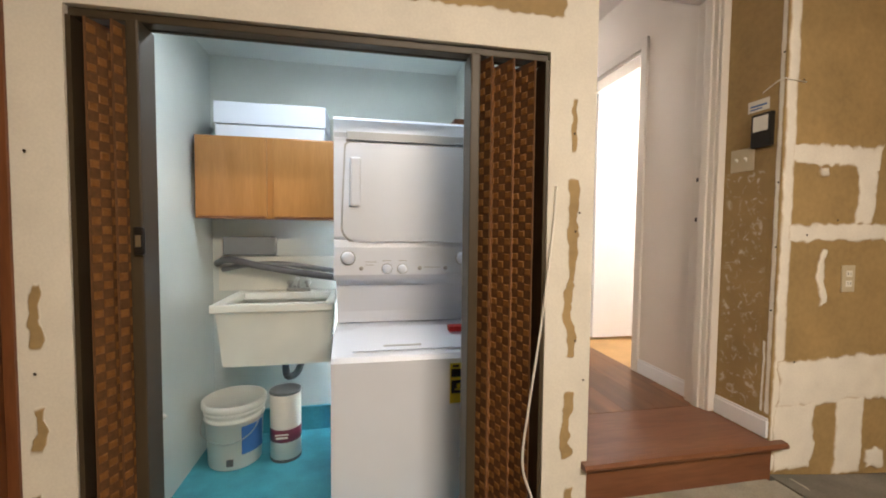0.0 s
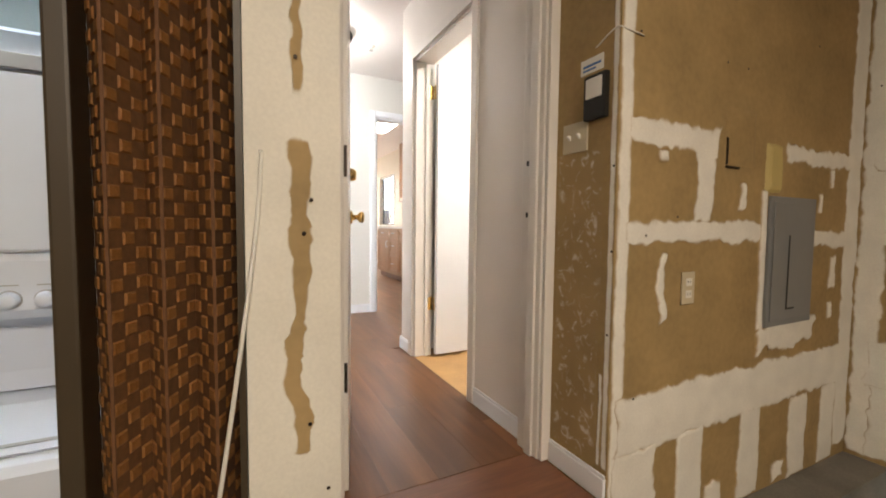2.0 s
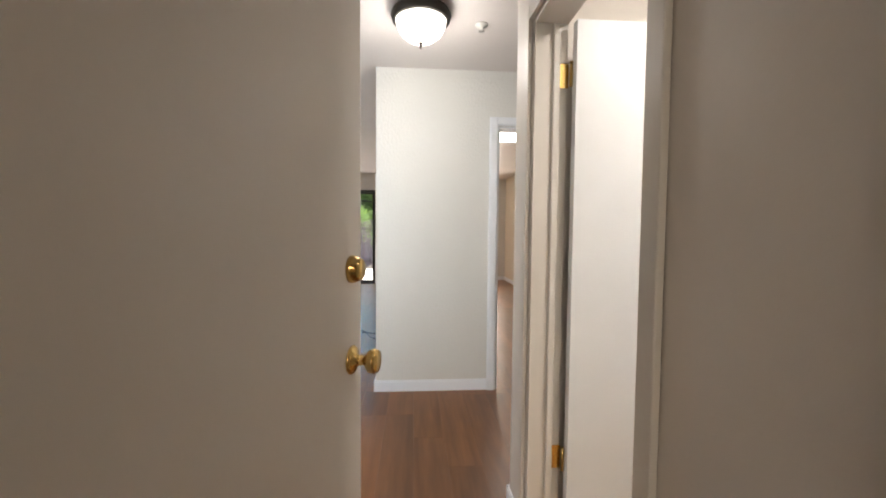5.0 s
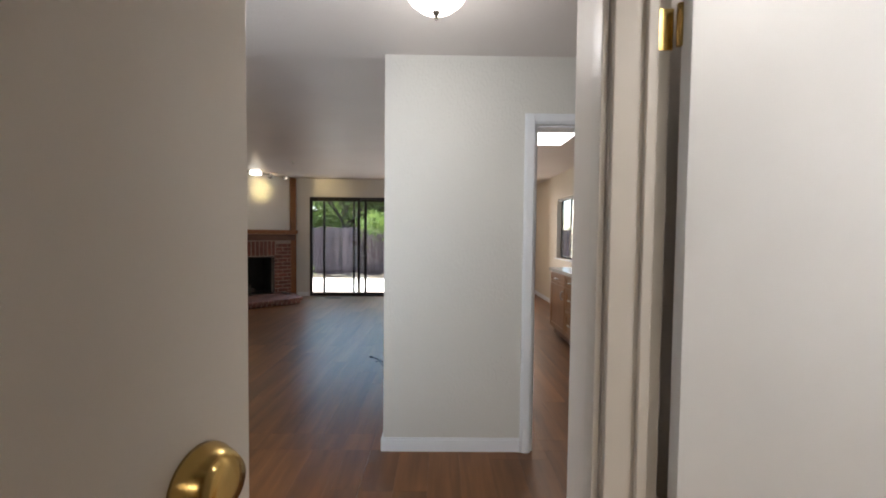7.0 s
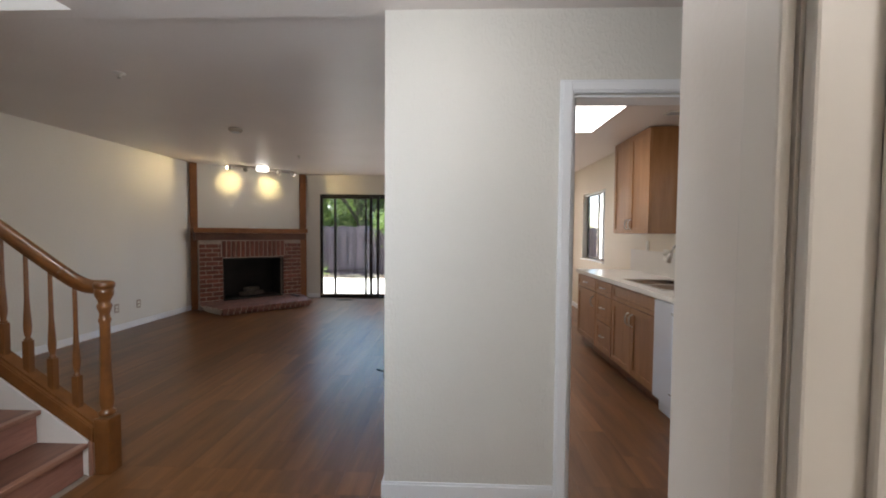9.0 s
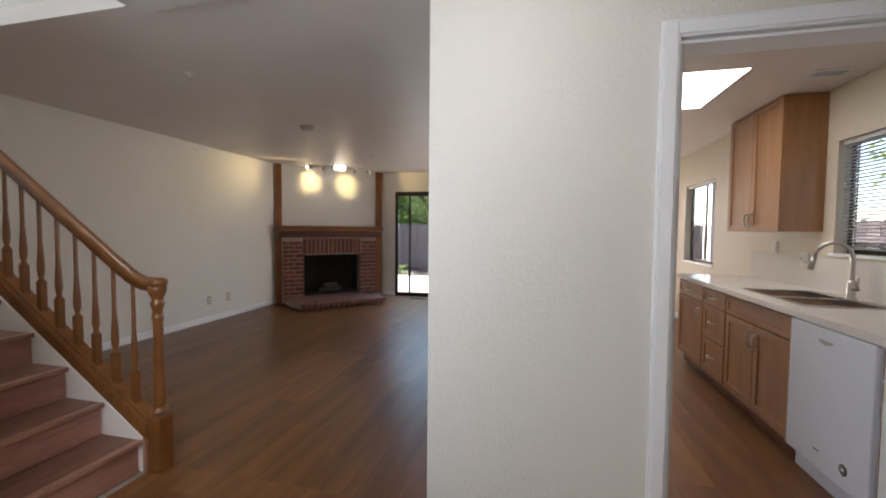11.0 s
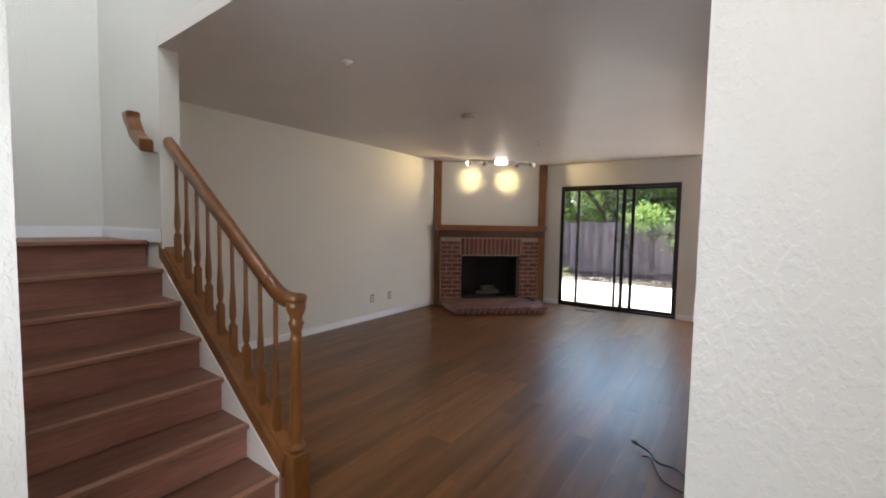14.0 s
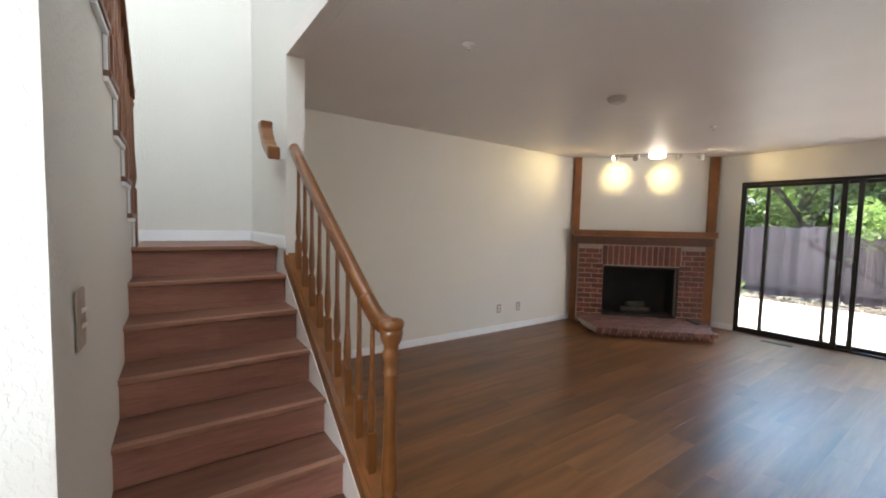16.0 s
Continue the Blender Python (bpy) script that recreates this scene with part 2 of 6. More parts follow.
def boxes(*rows, bevel=0.0):
    bm = bmesh.new()
    for r in rows:
        box(bm, *r, bevel=bevel)
    return bm


def prism(bm, pts, axis, a, b):
    """A solid from an outline in the plane across the axis, from a to b along it."""
    def at(p, w):
        return {"x": (w, p[0], p[1]), "y": (p[0], w, p[1]), "z": (p[0], p[1], w)}[axis]
    lo, hi = [bm.verts.new(at(p, a)) for p in pts], [bm.verts.new(at(p, b)) for p in pts]
    bm.faces.new(lo)
    bm.faces.new(hi)
    for i in range(len(pts)):
        j = (i + 1) % len(pts)
        bm.faces.new((lo[i], lo[j], hi[j], hi[i]))
    bmesh.ops.recalc_face_normals(bm, faces=bm.faces)
    return bm


def lathe(bm, prof, seg=20, m=None):
    """A turned shape from (radius, height) pairs."""
    rings = []
    for r, z in prof:
        rings.append([bm.verts.new((r * math.cos(2 * math.pi * i / seg), r * math.sin(2 * math.pi * i / seg), z)) for i in range(seg)])
    for a, b in zip(rings, rings[1:]):
        for i in range(seg):
            f = bm.faces.new((a[i], a[(i + 1) % seg], b[(i + 1) % seg], b[i]))
            f.smooth = True
    bm.faces.new(rings[0][::-1])
    bm.faces.new(rings[-1])
    if m is not None:
        bmesh.ops.transform(bm, matrix=m, verts=[v for r in rings for v in r])
    return bm


def tube(bm, pts, r, seg=10):
    """A round bar along points."""
    pts = [Vector(p) for p in pts]
    rings = []
    for i, p in enumerate(pts):
        d = (pts[min(i + 1, len(pts) - 1)] - pts[max(i - 1, 0)]).normalized()
        u = d.orthogonal().normalized() if abs(d.z) > 0.9 else d.cross(Vector((0, 0, 1))).normalized()
        w = d.cross(u)
        rr = r[i] if isinstance(r, (list, tuple)) else r
        rings.append([bm.verts.new(p + rr * (math.cos(2 * math.pi * k / seg) * u + math.sin(2 * math.pi * k / seg) * w)) for k in range(seg)])
    for a, b in zip(rings, rings[1:]):
        for k in range(seg):
            f = bm.faces.new((a[k], a[(k + 1) % seg], b[(k + 1) % seg], b[k]))
            f.smooth = True
    bm.faces.new(rings[0][::-1])
    bm.faces.new(rings[-1])
    return bm


def curve_pts(pts, n=24):
    """A smooth run of points through the given ones."""
    p = [Vector(q) for q in pts]
    p = [p[0] * 2 - p[1]] + p + [p[-1] * 2 - p[-2]]
    out = []
    for i in range(1, len(p) - 2):
        for k in range(n // (len(p) - 3)):
            s = k / (n // (len(p) - 3))
            out.append(0.5 * ((2 * p[i]) + (p[i + 1] - p[i - 1]) * s + (2 * p[i - 1] - 5 * p[i] + 4 * p[i + 1] - p[i + 2]) * s * s + (3 * p[i] - p[i - 1] - 3 * p[i + 1] + p[i + 2]) * s ** 3))
    out.append(p[-2])
    return out


def part(name, bm, material, parent=None, label="", kind=""):
    """Links a bmesh as one mesh object, under a thing or alone."""
    me = bpy.data.meshes.new(name)
    bmesh.ops.recalc_face_normals(bm, faces=bm.faces)
    bm.to_mesh(me)
    bm.free()
    me.materials.append(material)
    ob = new(name, me)
    if parent is not None:
        ob.parent = parent
        ob.matrix_parent_inverse = parent.matrix_world.inverted()
    return tagged(ob, label, kind=kind)


def share(name, me, m, parent):
    ob = new(name, me)
    ob.parent = parent
    ob.matrix_basis = m
    return ob


def empty(name, x, y, z, label, category, group="", rz=0):
    ob = new(name)
    ob.empty_display_size = 0.05
    ob.matrix_world = pose(x, y, z, 0, 0, rz)
    bpy.context.view_layer.update()
    return tagged(ob, label, category, group)


def setting(name, bm, material, label, category=""):
    return tagged(part(name, bm, material), label, category, kind="structure")

# ---- large structure ----
HC, LC, GF, TOP = 2.44, 2.52, -0.50, 5.0   # hall ceiling, living ceiling, garage floor, top of the stairwell

# garage walls
w = boxes((-3.7, -2.49, -0.36, -0.26, GF, 2.6), (-0.976, -0.79, -0.36, -0.26, GF, 2.6), (-2.49, -0.976, -0.36, -0.26, 1.53, 2.6), (-0.89, -0.79, -0.26, -0.055, GF, 2.6))
wall_closet = setting("wall_closet_front", w, PRIMER, "off-white primed garage wall with rough taped seams", "wall")
w = boxes((0.08, 1.97, -0.345, -0.225, -0.27, 2.6), (0.08, 0.2, -0.225, -0.055, -0.17, 2.6))
wall_panel = setting("wall_garage_panel", w, DRYWALL, "brown unpainted drywall garage wall with joint compound", "wall")
wall_side = setting("wall_garage_side", boxes((1.85, 1.97, -4.2, -0.345, -0.27, 2.6)), DRYWALL, "brown unpainted drywall side wall of the garage", "wall")
setting("wall_garage_back", boxes((-3.82, 1.97, -4.3, -4.2, GF, 2.6)), DRYWALL, "brown unpainted drywall back wall of the garage", "wall")
setting("wall_garage_left", boxes((-3.82, -3.7, -4.2, -0.26, GF, 2.6)), DRYWALL, "brown unpainted drywall wall of the garage", "wall")
setting("ceiling_garage", boxes((-3.82, 1.97, -4.3, -0.055, 2.6, 2.7)), DRYWALL, "brown unpainted drywall garage ceiling", "ceiling")
setting("floor_garage", boxes((-3.82, 1.97, -4.3, -0.055, GF - 0.1, GF)), CONC, "stained grey concrete garage floor", "floor")
b = bmesh.new()
prism(b, [(0.09, -0.16), (0.45, -0.20), (0.9, -0.235), (1.85, -0.262), (1.85, GF + 0.001), (0.09, GF + 0.001)], "y", -0.52, -0.225)
prism(b, [(-0.9, -0.262), (-4.2, -0.262), (-4.2, GF + 0.001), (-0.9, GF + 0.001)], "x", 1.68, 1.85)
setting("curb", b, CONC, "dark grey concrete foundation curb along the garage wall", "curb")
# closet
w = boxes((-2.72, -2.60, -0.26, 1.10, GF, 2.1), (-2.72, -0.89, 1.10, 1.20, GF, 2.6), (-0.89, -0.746, 0.0705, 0.939, GF, 2.43))
setting("wall_closet_inside", w, CLOSETP, "pale blue-green painted laundry closet wall", "wall")
setting("wall_closet_hall", boxes((-0.994, -0.89, -0.26, 1.10, GF, 2.1)), CLOSETP, "pale blue-green painted closet side wall", "wall")
setting("ceiling_closet", boxes((-2.60, -0.994, -0.26, 1.10, 1.98, 2.08)), CLOSETP, "pale painted laundry closet ceiling", "ceiling")
setting("floor_closet", boxes((-2.6, -0.994, -0.30, 1.10, GF, GF + 0.008)), BLUEFLOOR, "worn blue painted closet floor", "floor")
setting("baseboard_closet", boxes((-2.6, -1.0, 1.08, 1.10, GF + 0.008, GF + 0.17)), BLUEFLOOR, "blue painted base along the closet wall", "baseboard")
# door wall between garage and hall
w = boxes((-0.89, -0.737, -0.055, 0.07, GF, 2.6), (-0.737, 0.2, -0.055, 0.07, 2.06, 2.6), (0.05, 0.2, -0.055, 0.07, 0, 2.06))
setting("wall_garage_door", w, SMOOTH, "cream painted wall around the garage door", "wall")
# hall walls
w = boxes((0.07, 0.2, 0.07, 0.535, 0, HC), (0.07, 0.2, 0.535, 1.31, 2.02, HC), (0.07, 0.2, 1.31, 1.54, 0, HC), (0.2, 2.0, 1.42, 1.54, 0, HC))
setting("wall_hall", w, SMOOTH, "cream painted hallway wall with a bathroom doorway", "wall")
setting("wall_hall_left", boxes((-0.745, -0.735, 0.0705, 0.95, 0, HC), (-0.889, -0.746, 0.94, 0.95, 0, HC), (-0.889, -0.88, 0.951, 1.206, 0, HC)), SMOOTH, "cream painted hallway wall", "wall")
w = boxes((-2.15, -0.8895, 1.2005, 1.206, 0, HC), (-2.15, -2.03, 1.207, 1.981, 0, HC))
setting("wall_foyer", w, WALL, "off-white textured foyer wall", "wall")
w = boxes((-0.652, 0.268, 2.855, 2.985, 0, HC + 0.1), (0.268, 1.012, 2.855, 2.985, 2.03, HC + 0.1), (1.012, 2.05, 2.855, 2.985, 0, HC + 0.1), (-0.652, -0.53, 2.985, 5.80, 0, LC))
setting("wall_kitchen", w, WALL, "off-white textured wall with a kitchen doorway", "wall")
setting("wall_hall_end", boxes((2.0, 2.1, 0.0, 2.855, 0, HC)), WALL, "off-white wall at the end of the hall", "wall")
setting("wall_bath", boxes((0.2, 2.0, -0.06, 0.07, 0, HC)), WALL, "white bathroom wall", "wall")
setting("floor_bath", boxes((0.07, 2.0, 0.07, 1.42, -0.05, -0.004)), BATHFLOOR, "tan vinyl bathroom floor", "floor")
# living room and kitchen
S0, S1 = -3.105, -1.235
w = boxes((-4.96, S0, 9.04, 9.16, 0, LC), (S1, -0.98, 9.04, 9.16, 0, LC), (S0, S1, 9.04, 9.16, 2.13, LC), (-1.10, -0.98, 9.16, 9.75, 0, LC), (-1.10, 2.05, 9.75, 9.87, 0, LC))
setting("wall_living_back", w, WALL, "warm white living room wall with a patio door", "wall")
setting("wall_living_left", boxes((-4.96, -4.84, 1.2, 9.04, 0, TOP)), WALL, "long warm white living room wall", "wall")
W1, W2 = (3.98, 4.845, 1.205, 2.035), (6.98, 8.03, 0.935, 2.04)
w = boxes((1.93, 2.05, 2.985, W1[0], 0, LC), (1.93, 2.05, W1[0], W1[1], 0, W1[2]), (1.93, 2.05, W1[0], W1[1], W1[3], LC), (1.93, 2.05, W1[1], W2[0], 0, LC), (1.93, 2.05, W2[0], W2[1], 0, W2[2]), (1.93, 2.05, W2[0], W2[1], W2[3], LC), (1.93, 2.05, W2[1], 9.75, 0, LC))
setting("wall_kitchen_side", w, CREAM, "cream kitchen wall with two windows", "wall")
setting("ceiling_living", boxes((-3.649, -2.2005, 2.966, 3.051, LC, LC + 0.099), (-2.2, -0.53, 2.91, 3.051, LC, LC + 0.099), (-4.84, -0.53, 3.0515, 9.87, LC, LC + 0.1), (-0.53, 2.05, 5.9, 9.87, LC, LC + 0.1)), CEIL, "textured off-white living room ceiling", "ceiling")
setting("ceiling_kitchen", boxes((-0.53, 2.05, 2.985, 4.35, HC, HC + 0.1), (-0.53, 0.45, 4.35, 5.25, HC, HC + 0.1), (1.14, 2.05, 4.35, 5.25, HC, HC + 0.1), (-0.53, 2.05, 5.25, 5.9, HC, HC + 0.1)), CEIL, "off-white kitchen ceiling", "ceiling")
setting("ceiling_hall", boxes((-2.2, 2.1, 0.07, 2.909, HC, HC + 0.12)), CEIL, "off-white hall ceiling", "ceiling")
# stairwell
w = boxes((-4.84, -3.65, 2.965, 3.085, 0, LC + 0.099), (-4.84, -2.08, 2.966, 3.085, LC + 0.1, TOP), (-2.2, -2.08, 1.2, 2.965, HC + 0.12, TOP), (-4.84, -2.73, 1.10, 1.20, 0, TOP), (-2.73, -2.08, 1.101, 1.199, 2.6, TOP))
setting("wall_stairwell", w, WALL, "off-white tall stairwell wall", "wall")
setting("ceiling_stairwell", boxes((-4.96, -2.08, 1.1, 3.05, TOP, TOP + 0.1)), CEIL, "off-white stairwell ceiling", "ceiling")
setting("floor", boxes((-0.74, 0.2, 0.0, 1.42, -0.12, -0.012), (-4.96, 2.1, 1.42, 9.9, -0.12, -0.012), (-2.15, -0.74, 1.2, 1.42, -0.12, -0.012), (-0.885, -0.74, 0.95, 1.2, -0.12, -0.012)), MORTAR, "subfloor under the wood planks", "floor")

# ---- trim: casings, jambs, baseboards ----


def casing(name, rows, label, material=None):
    ob = setting(name, boxes(*rows, bevel=0.004), material or TRIM, label, "trim")
    return ob


casing("trim_kitchen_doorway", [(0.200, 0.2655, 2.835, 2.853, 0, 2.095), (1.0145, 1.08, 2.835, 2.853, 0, 2.095), (0.266, 1.014, 2.835, 2.853, 2.032, 2.095), (0.211, 0.256, 2.829, 2.834, 0, 2.085), (1.024, 1.069, 2.829, 2.834, 0, 2.085), (0.2565, 1.0235, 2.829, 2.834, 2.042, 2.085)], "white painted casing round the kitchen doorway")
casing("jamb_kitchen_doorway", [(0.269, 0.282, 2.856, 2.984, 0, 2.015), (0.998, 1.011, 2.856, 2.984, 0, 2.015), (0.269, 1.011, 2.856, 2.984, 2.016, 2.029)], "white painted jamb of the kitchen doorway")
casing("trim_garage_doorway", [(-0.785, -0.722, -0.075, -0.057, 0, 2.12), (0.036, 0.079, -0.075, -0.057, 0, 2.12), (-0.721, 0.035, -0.075, -0.057, 2.05, 2.12), (-0.775, -0.735, -0.082, -0.076, 0, 2.11)], "cream painted casing round the garage doorway", DOORP)
casing("jamb_garage_doorway", [(-0.735, -0.72, -0.054, 0.069, 0, 2.045), (0.03, 0.049, -0.054, 0.069, 0, 2.045), (-0.719, 0.029, -0.054, 0.069, 2.035, 2.058), (-0.7195, -0.707, -0.03, 0.004, 0, 2.03), (0.017, 0.029, -0.03, 0.012, 0, 2.03)], "cream painted jamb of the garage doorway", DOORP)
casing("trim_bath_doorway", [(0.052, 0.068, 1.312, 1.37, 0, 2.08), (0.052, 0.068, 0.478, 0.533, 0, 2.08), (0.052, 0.068, 0.534, 1.311, 2.022, 2.08)], "white casing round the bathroom doorway", DOORP)
casing("jamb_bath_doorway", [(0.072, 0.198, 1.292, 1.308, -0.002, 2.018), (0.072, 0.198, 0.537, 0.552, -0.002, 2.018), (0.072, 0.198, 0.553, 1.291, 2.003, 2.018), (0.14, 0.165, 1.278, 1.291, -0.002, 2.0), (0.14, 0.165, 0.553, 0.565, -0.002, 2.0)], "white jamb of the bathroom doorway", DOORP)


def baseboard(rows, label="white painted baseboard along the wall"):
    for x0, x1, y0, y1, z in rows:
        b = bmesh.new()
        box(b, x0, x1, y0, y1, z, z + 0.075, bevel=0.003)
        cx, cy = (x1 - x0) * 0.25 if x1 - x0 < 0.05 else 0.0, (y1 - y0) * 0.25 if y1 - y0 < 0.05 else 0.0
        box(b, x0 + cx, x1 - cx, y0 + cy, y1 - cy, z + 0.0755, z + 0.088, bevel=0.002)
        setting("baseboard", b, TRIM, label, "baseboard")


baseboard([(-0.666, 0.199, 2.841, 2.8545, 0.0), (-0.666, -0.6525, 2.856, 5.81, 0), (-4.8395, -4.826, 3.06, 7.54, 0), (-3.36, -3.10, 9.026, 9.0395, 0), (-1.22, -0.966, 9.026, 9.0395, 0), (-0.9795, -0.966, 9.041, 9.749, 0), (-0.965, 1.92, 9.736, 9.7495, 0),
           (0.056, 0.0695, 0.08, 0.477, 0), (0.056, 0.0695, 1.371, 1.54, 0), (0.056, 1.99, 1.5405, 1.554, 0), (0.066, 0.0795, -0.344, -0.08, 0), (-4.8395, -4.826, 2.065, 2.95, 1.26), (-4.825, -3.66, 2.9505, 2.9645, 1.26), (1.082, 1.99, 2.841, 2.8545, 0), (1.916, 1.9295, 6.06, 9.73, 0), (-2.0295, -2.016, 1.22, 2.055, 0), (-2.01, -0.89, 1.2065, 1.22, 0)])

# ---- garage: drywall patches ----
prng = random.Random(4)


def patch(parent, name, material, plane, at, u0, u1, z0, z1, rough=0.012, lift=0.002, face=-1, feather=0.018):
    """A thin uneven smear on a wall, feathered out at its edge; plane 'y' or 'x' at the given place."""
    w, h = u1 - u0, z1 - z0
    nu, nz = max(6, int(w / 0.012)), max(6, int(h / 0.012))
    rough, fe, k = min(rough, 0.36 * min(w, h)), min(feather, 0.3 * min(w, h)), prng.uniform(0, 50)

    def rag(a, b, c):
        return rough * (1.4 * noise.noise((a * 7, b * 7, c)) + 0.9 * noise.noise((a * 26, b * 26, c)) + 0.3 * noise.noise((a * 70, b * 70, c)))
    b = bmesh.new()
    cover = b.verts.layers.float.new("cover")
    grid = []
    for i in range(nu + 1):
        col = []
        for j in range(nz + 1):
            u, z = u0 + w * i / nu, z0 + h * j / nz
            full = min(1.0, min(u - u0, u1 - u, z - z0, z1 - z) / fe)
            a = at + face * (0.0004 + lift * full)
            u, z = u + rag(u + k, z, k), z + rag(u, z + k, 7 + k)
            v = b.verts.new((u, a, z) if plane == "y" else (a, u, z))
            v[cover] = max(0.0, full)
            col.append(v)
        grid.append(col)
    for p, q in zip(grid, grid[1:]):
        for j in range(nz):
            b.faces.new((p[j], q[j], q[j + 1], p[j + 1]))
    return part(name, b, material, parent)


def smear(name, over, under, var, streak=False):
    """A coat that thins to the paper or primer under it at its feathered edge."""
    m = over.copy()
    m.name = name
    n, lk = m.node_tree.nodes, m.node_tree.links
    base = n["Principled BSDF"].inputs["Base Color"]
    src = base.links[0].from_socket
    co, at = n.new("ShaderNodeTexCoord"), n.new("ShaderNodeAttribute")
    at.attribute_name = "cover"
    big, fine = n.new("ShaderNodeTexNoise"), n.new("ShaderNodeTexNoise")
    big.inputs["Scale"].default_value, big.inputs["Detail"].default_value = 5, 5
    fine.inputs["Scale"].default_value, fine.inputs["Detail"].default_value = (26, 6) if streak else (16, 5)
    fine.inputs["Distortion"].default_value = 1.2 if streak else 0.4
    for q in (big, fine):
        lk.new(co.outputs["Object"], q.inputs["Vector"])
    r1, r2 = n.new("ShaderNodeMapRange"), n.new("ShaderNodeMapRange")
    r1.inputs[1].default_value, r1.inputs[2].default_value = 0.3, 0.7
    lk.new(big.outputs[0], r1.inputs[0])
    low = n.new("ShaderNodeMix")
    low.data_type = "RGBA"
    low.inputs[6].default_value, low.inputs[7].default_value = (*[c * (1 - var) for c in under], 1), (*[c * (1 + var) for c in under], 1)
    lk.new(r1.outputs[0], low.inputs[0])
    mul = n.new("ShaderNodeMath")
    mul.operation = "MULTIPLY_ADD"
    if streak:
        r3 = n.new("ShaderNodeMapRange")
        r3.inputs[1].default_value, r3.inputs[2].default_value, r3.inputs[4].default_value = 0.56, 0.70, 0.6
        lk.new(fine.outputs[0], r3.inputs[0])
        mul.operation = "MULTIPLY"
        lk.new(r3.outputs[0], mul.inputs[0])
        lk.new(at.outputs["Fac"], mul.inputs[1])
        fac = mul.outputs[0]
    else:
        lk.new(fine.outputs[0], mul.inputs[0])
        mul.inputs[1].default_value = 1.0
        add = n.new("ShaderNodeMath")
        add.operation = "SUBTRACT"
        lk.new(at.outputs["Fac"], add.inputs[0])
        add.inputs[1].default_value = 0.5
        lk.new(add.outputs[0], mul.inputs[2])
        r2.interpolation_type = "SMOOTHSTEP"
        r2.inputs[1].default_value, r2.inputs[2].default_value, r2.inputs[4].default_value = 0.12, 0.85, 0.97
        lk.new(mul.outputs[0], r2.inputs[0])
        fac = r2.outputs[0]
    mix = n.new("ShaderNodeMix")
    mix.data_type = "RGBA"
    lk.new(fac, mix.inputs[0])
    lk.new(low.outputs[2], mix.inputs[6])
    lk.new(src, mix.inputs[7])
    lk.new(mix.outputs[2], base)
    return m


PAPER, PRIMED = (0.34, 0.235, 0.105), (0.71, 0.69, 0.62)
MUDF = smear("feathered_compound", MUD, PAPER, 0.15)
BARE = smear("bare_paper_edge", DRYWALL, PRIMED, 0.06)
SCUFF = smear("scuffed_paper", MUD, PAPER, 0.15, streak=True)
YW = -0.345
k = 0
for u0, u1, z0, z1, r in ((0.082, 0.15, -0.15, 2.59, 0.004), (0.12, 0.62, 1.17, 1.28, 0.02), (0.48, 0.60, 0.93, 1.23, 0.012), (0.13, 0.95, 0.85, 0.94, 0.014), (1.36, 1.84, 0.82, 0.91, 0.014), (1.1, 1.84, 1.19, 1.28, 0.015), (1.69, 1.848, -0.2, 2.59, 0.012), (0.10, 1.84, 0.13, 0.345, 0.016),
                          (0.1, 0.32, -0.16, 0.16, 0.014), (0.43, 0.60, -0.21, 0.16, 0.01), (0.84, 1.01, -0.235, 0.16, 0.01), (1.24, 1.42, -0.25, 0.15, 0.01), (1.54, 1.70, -0.255, 0.15, 0.008), (0.30, 0.345, 0.57, 0.83, 0.016), (0.76, 0.81, 0.98, 1.09, 0.012), (1.40, 1.45, 0.98, 1.08, 0.01), (1.54, 1.62, 0.62, 0.78, 0.012), (1.55, 1.61, 0.47, 0.56, 0.01),
                          (0.93, 1.42, 0.38, 0.52, 0.03), (0.92, 0.978, 0.48, 1.07, 0.005), (0.27, 0.33, 1.13, 1.18, 0.01), (1.5, 1.55, 1.1, 1.2, 0.01), (0.62, 0.72, -0.2, -0.09, 0.02), (1.12, 1.22, -0.23, -0.14, 0.02)):
    k += 1
    patch(wall_panel, "joint_compound", MUDF, "y", YW, u0, u1, z0, z1, r, 0.0015 + 0.0004 * k)
for i, (u0, u1, z0, z1, r) in enumerate(((-0.343, -0.318, 0.10, 2.59, 0.0015), (-0.315, -0.30, 0.1, 0.42, 0.003))):
    patch(wall_panel, "joint_compound", MUDF, "x", 0.08, u0, u1, z0, z1, r, 0.0015 + 0.0005 * i)
for i, (u0, u1, z0, z1, r) in enumerate(((-0.898, -0.862, 0.40, 1.08, 0.012), (-0.90, -0.862, 0.02, 0.28, 0.012), (-0.89, -0.868, 1.17, 1.37, 0.01), (-1.95, -0.93, 1.645, 2.58, 0.012), (-2.60, -2.57, 0.52, 0.72, 0.014), (-2.60, -2.57, 0.2, 0.34, 0.012), (-2.61, -2.58, -0.1, 0.08, 0.012), (-0.89, -0.86, -0.35, -0.1, 0.012))):
    patch(wall_closet, "bare_drywall", BARE, "y", -0.36, u0 + 0.002, u1 + 0.006, z0, z1, 1.4 * r, 0.0015 + 0.0004 * i, -1, 0.006)
for i, (u0, u1, z0, z1, r) in enumerate(((-0.46, -0.348, -0.25, 2.59, 0.01), (-1.3, -0.40, 0.82, 0.92, 0.014), (-1.3, -0.40, 0.10, 0.36, 0.016), (-1.3, -0.40, 1.19, 1.28, 0.015), (-0.66, -0.42, -0.25, 0.14, 0.014))):
    patch(wall_side, "joint_compound", MUDF, "x", 1.85, u0, u1, z0, z1, r, 0.0015 + 0.0005 * i)
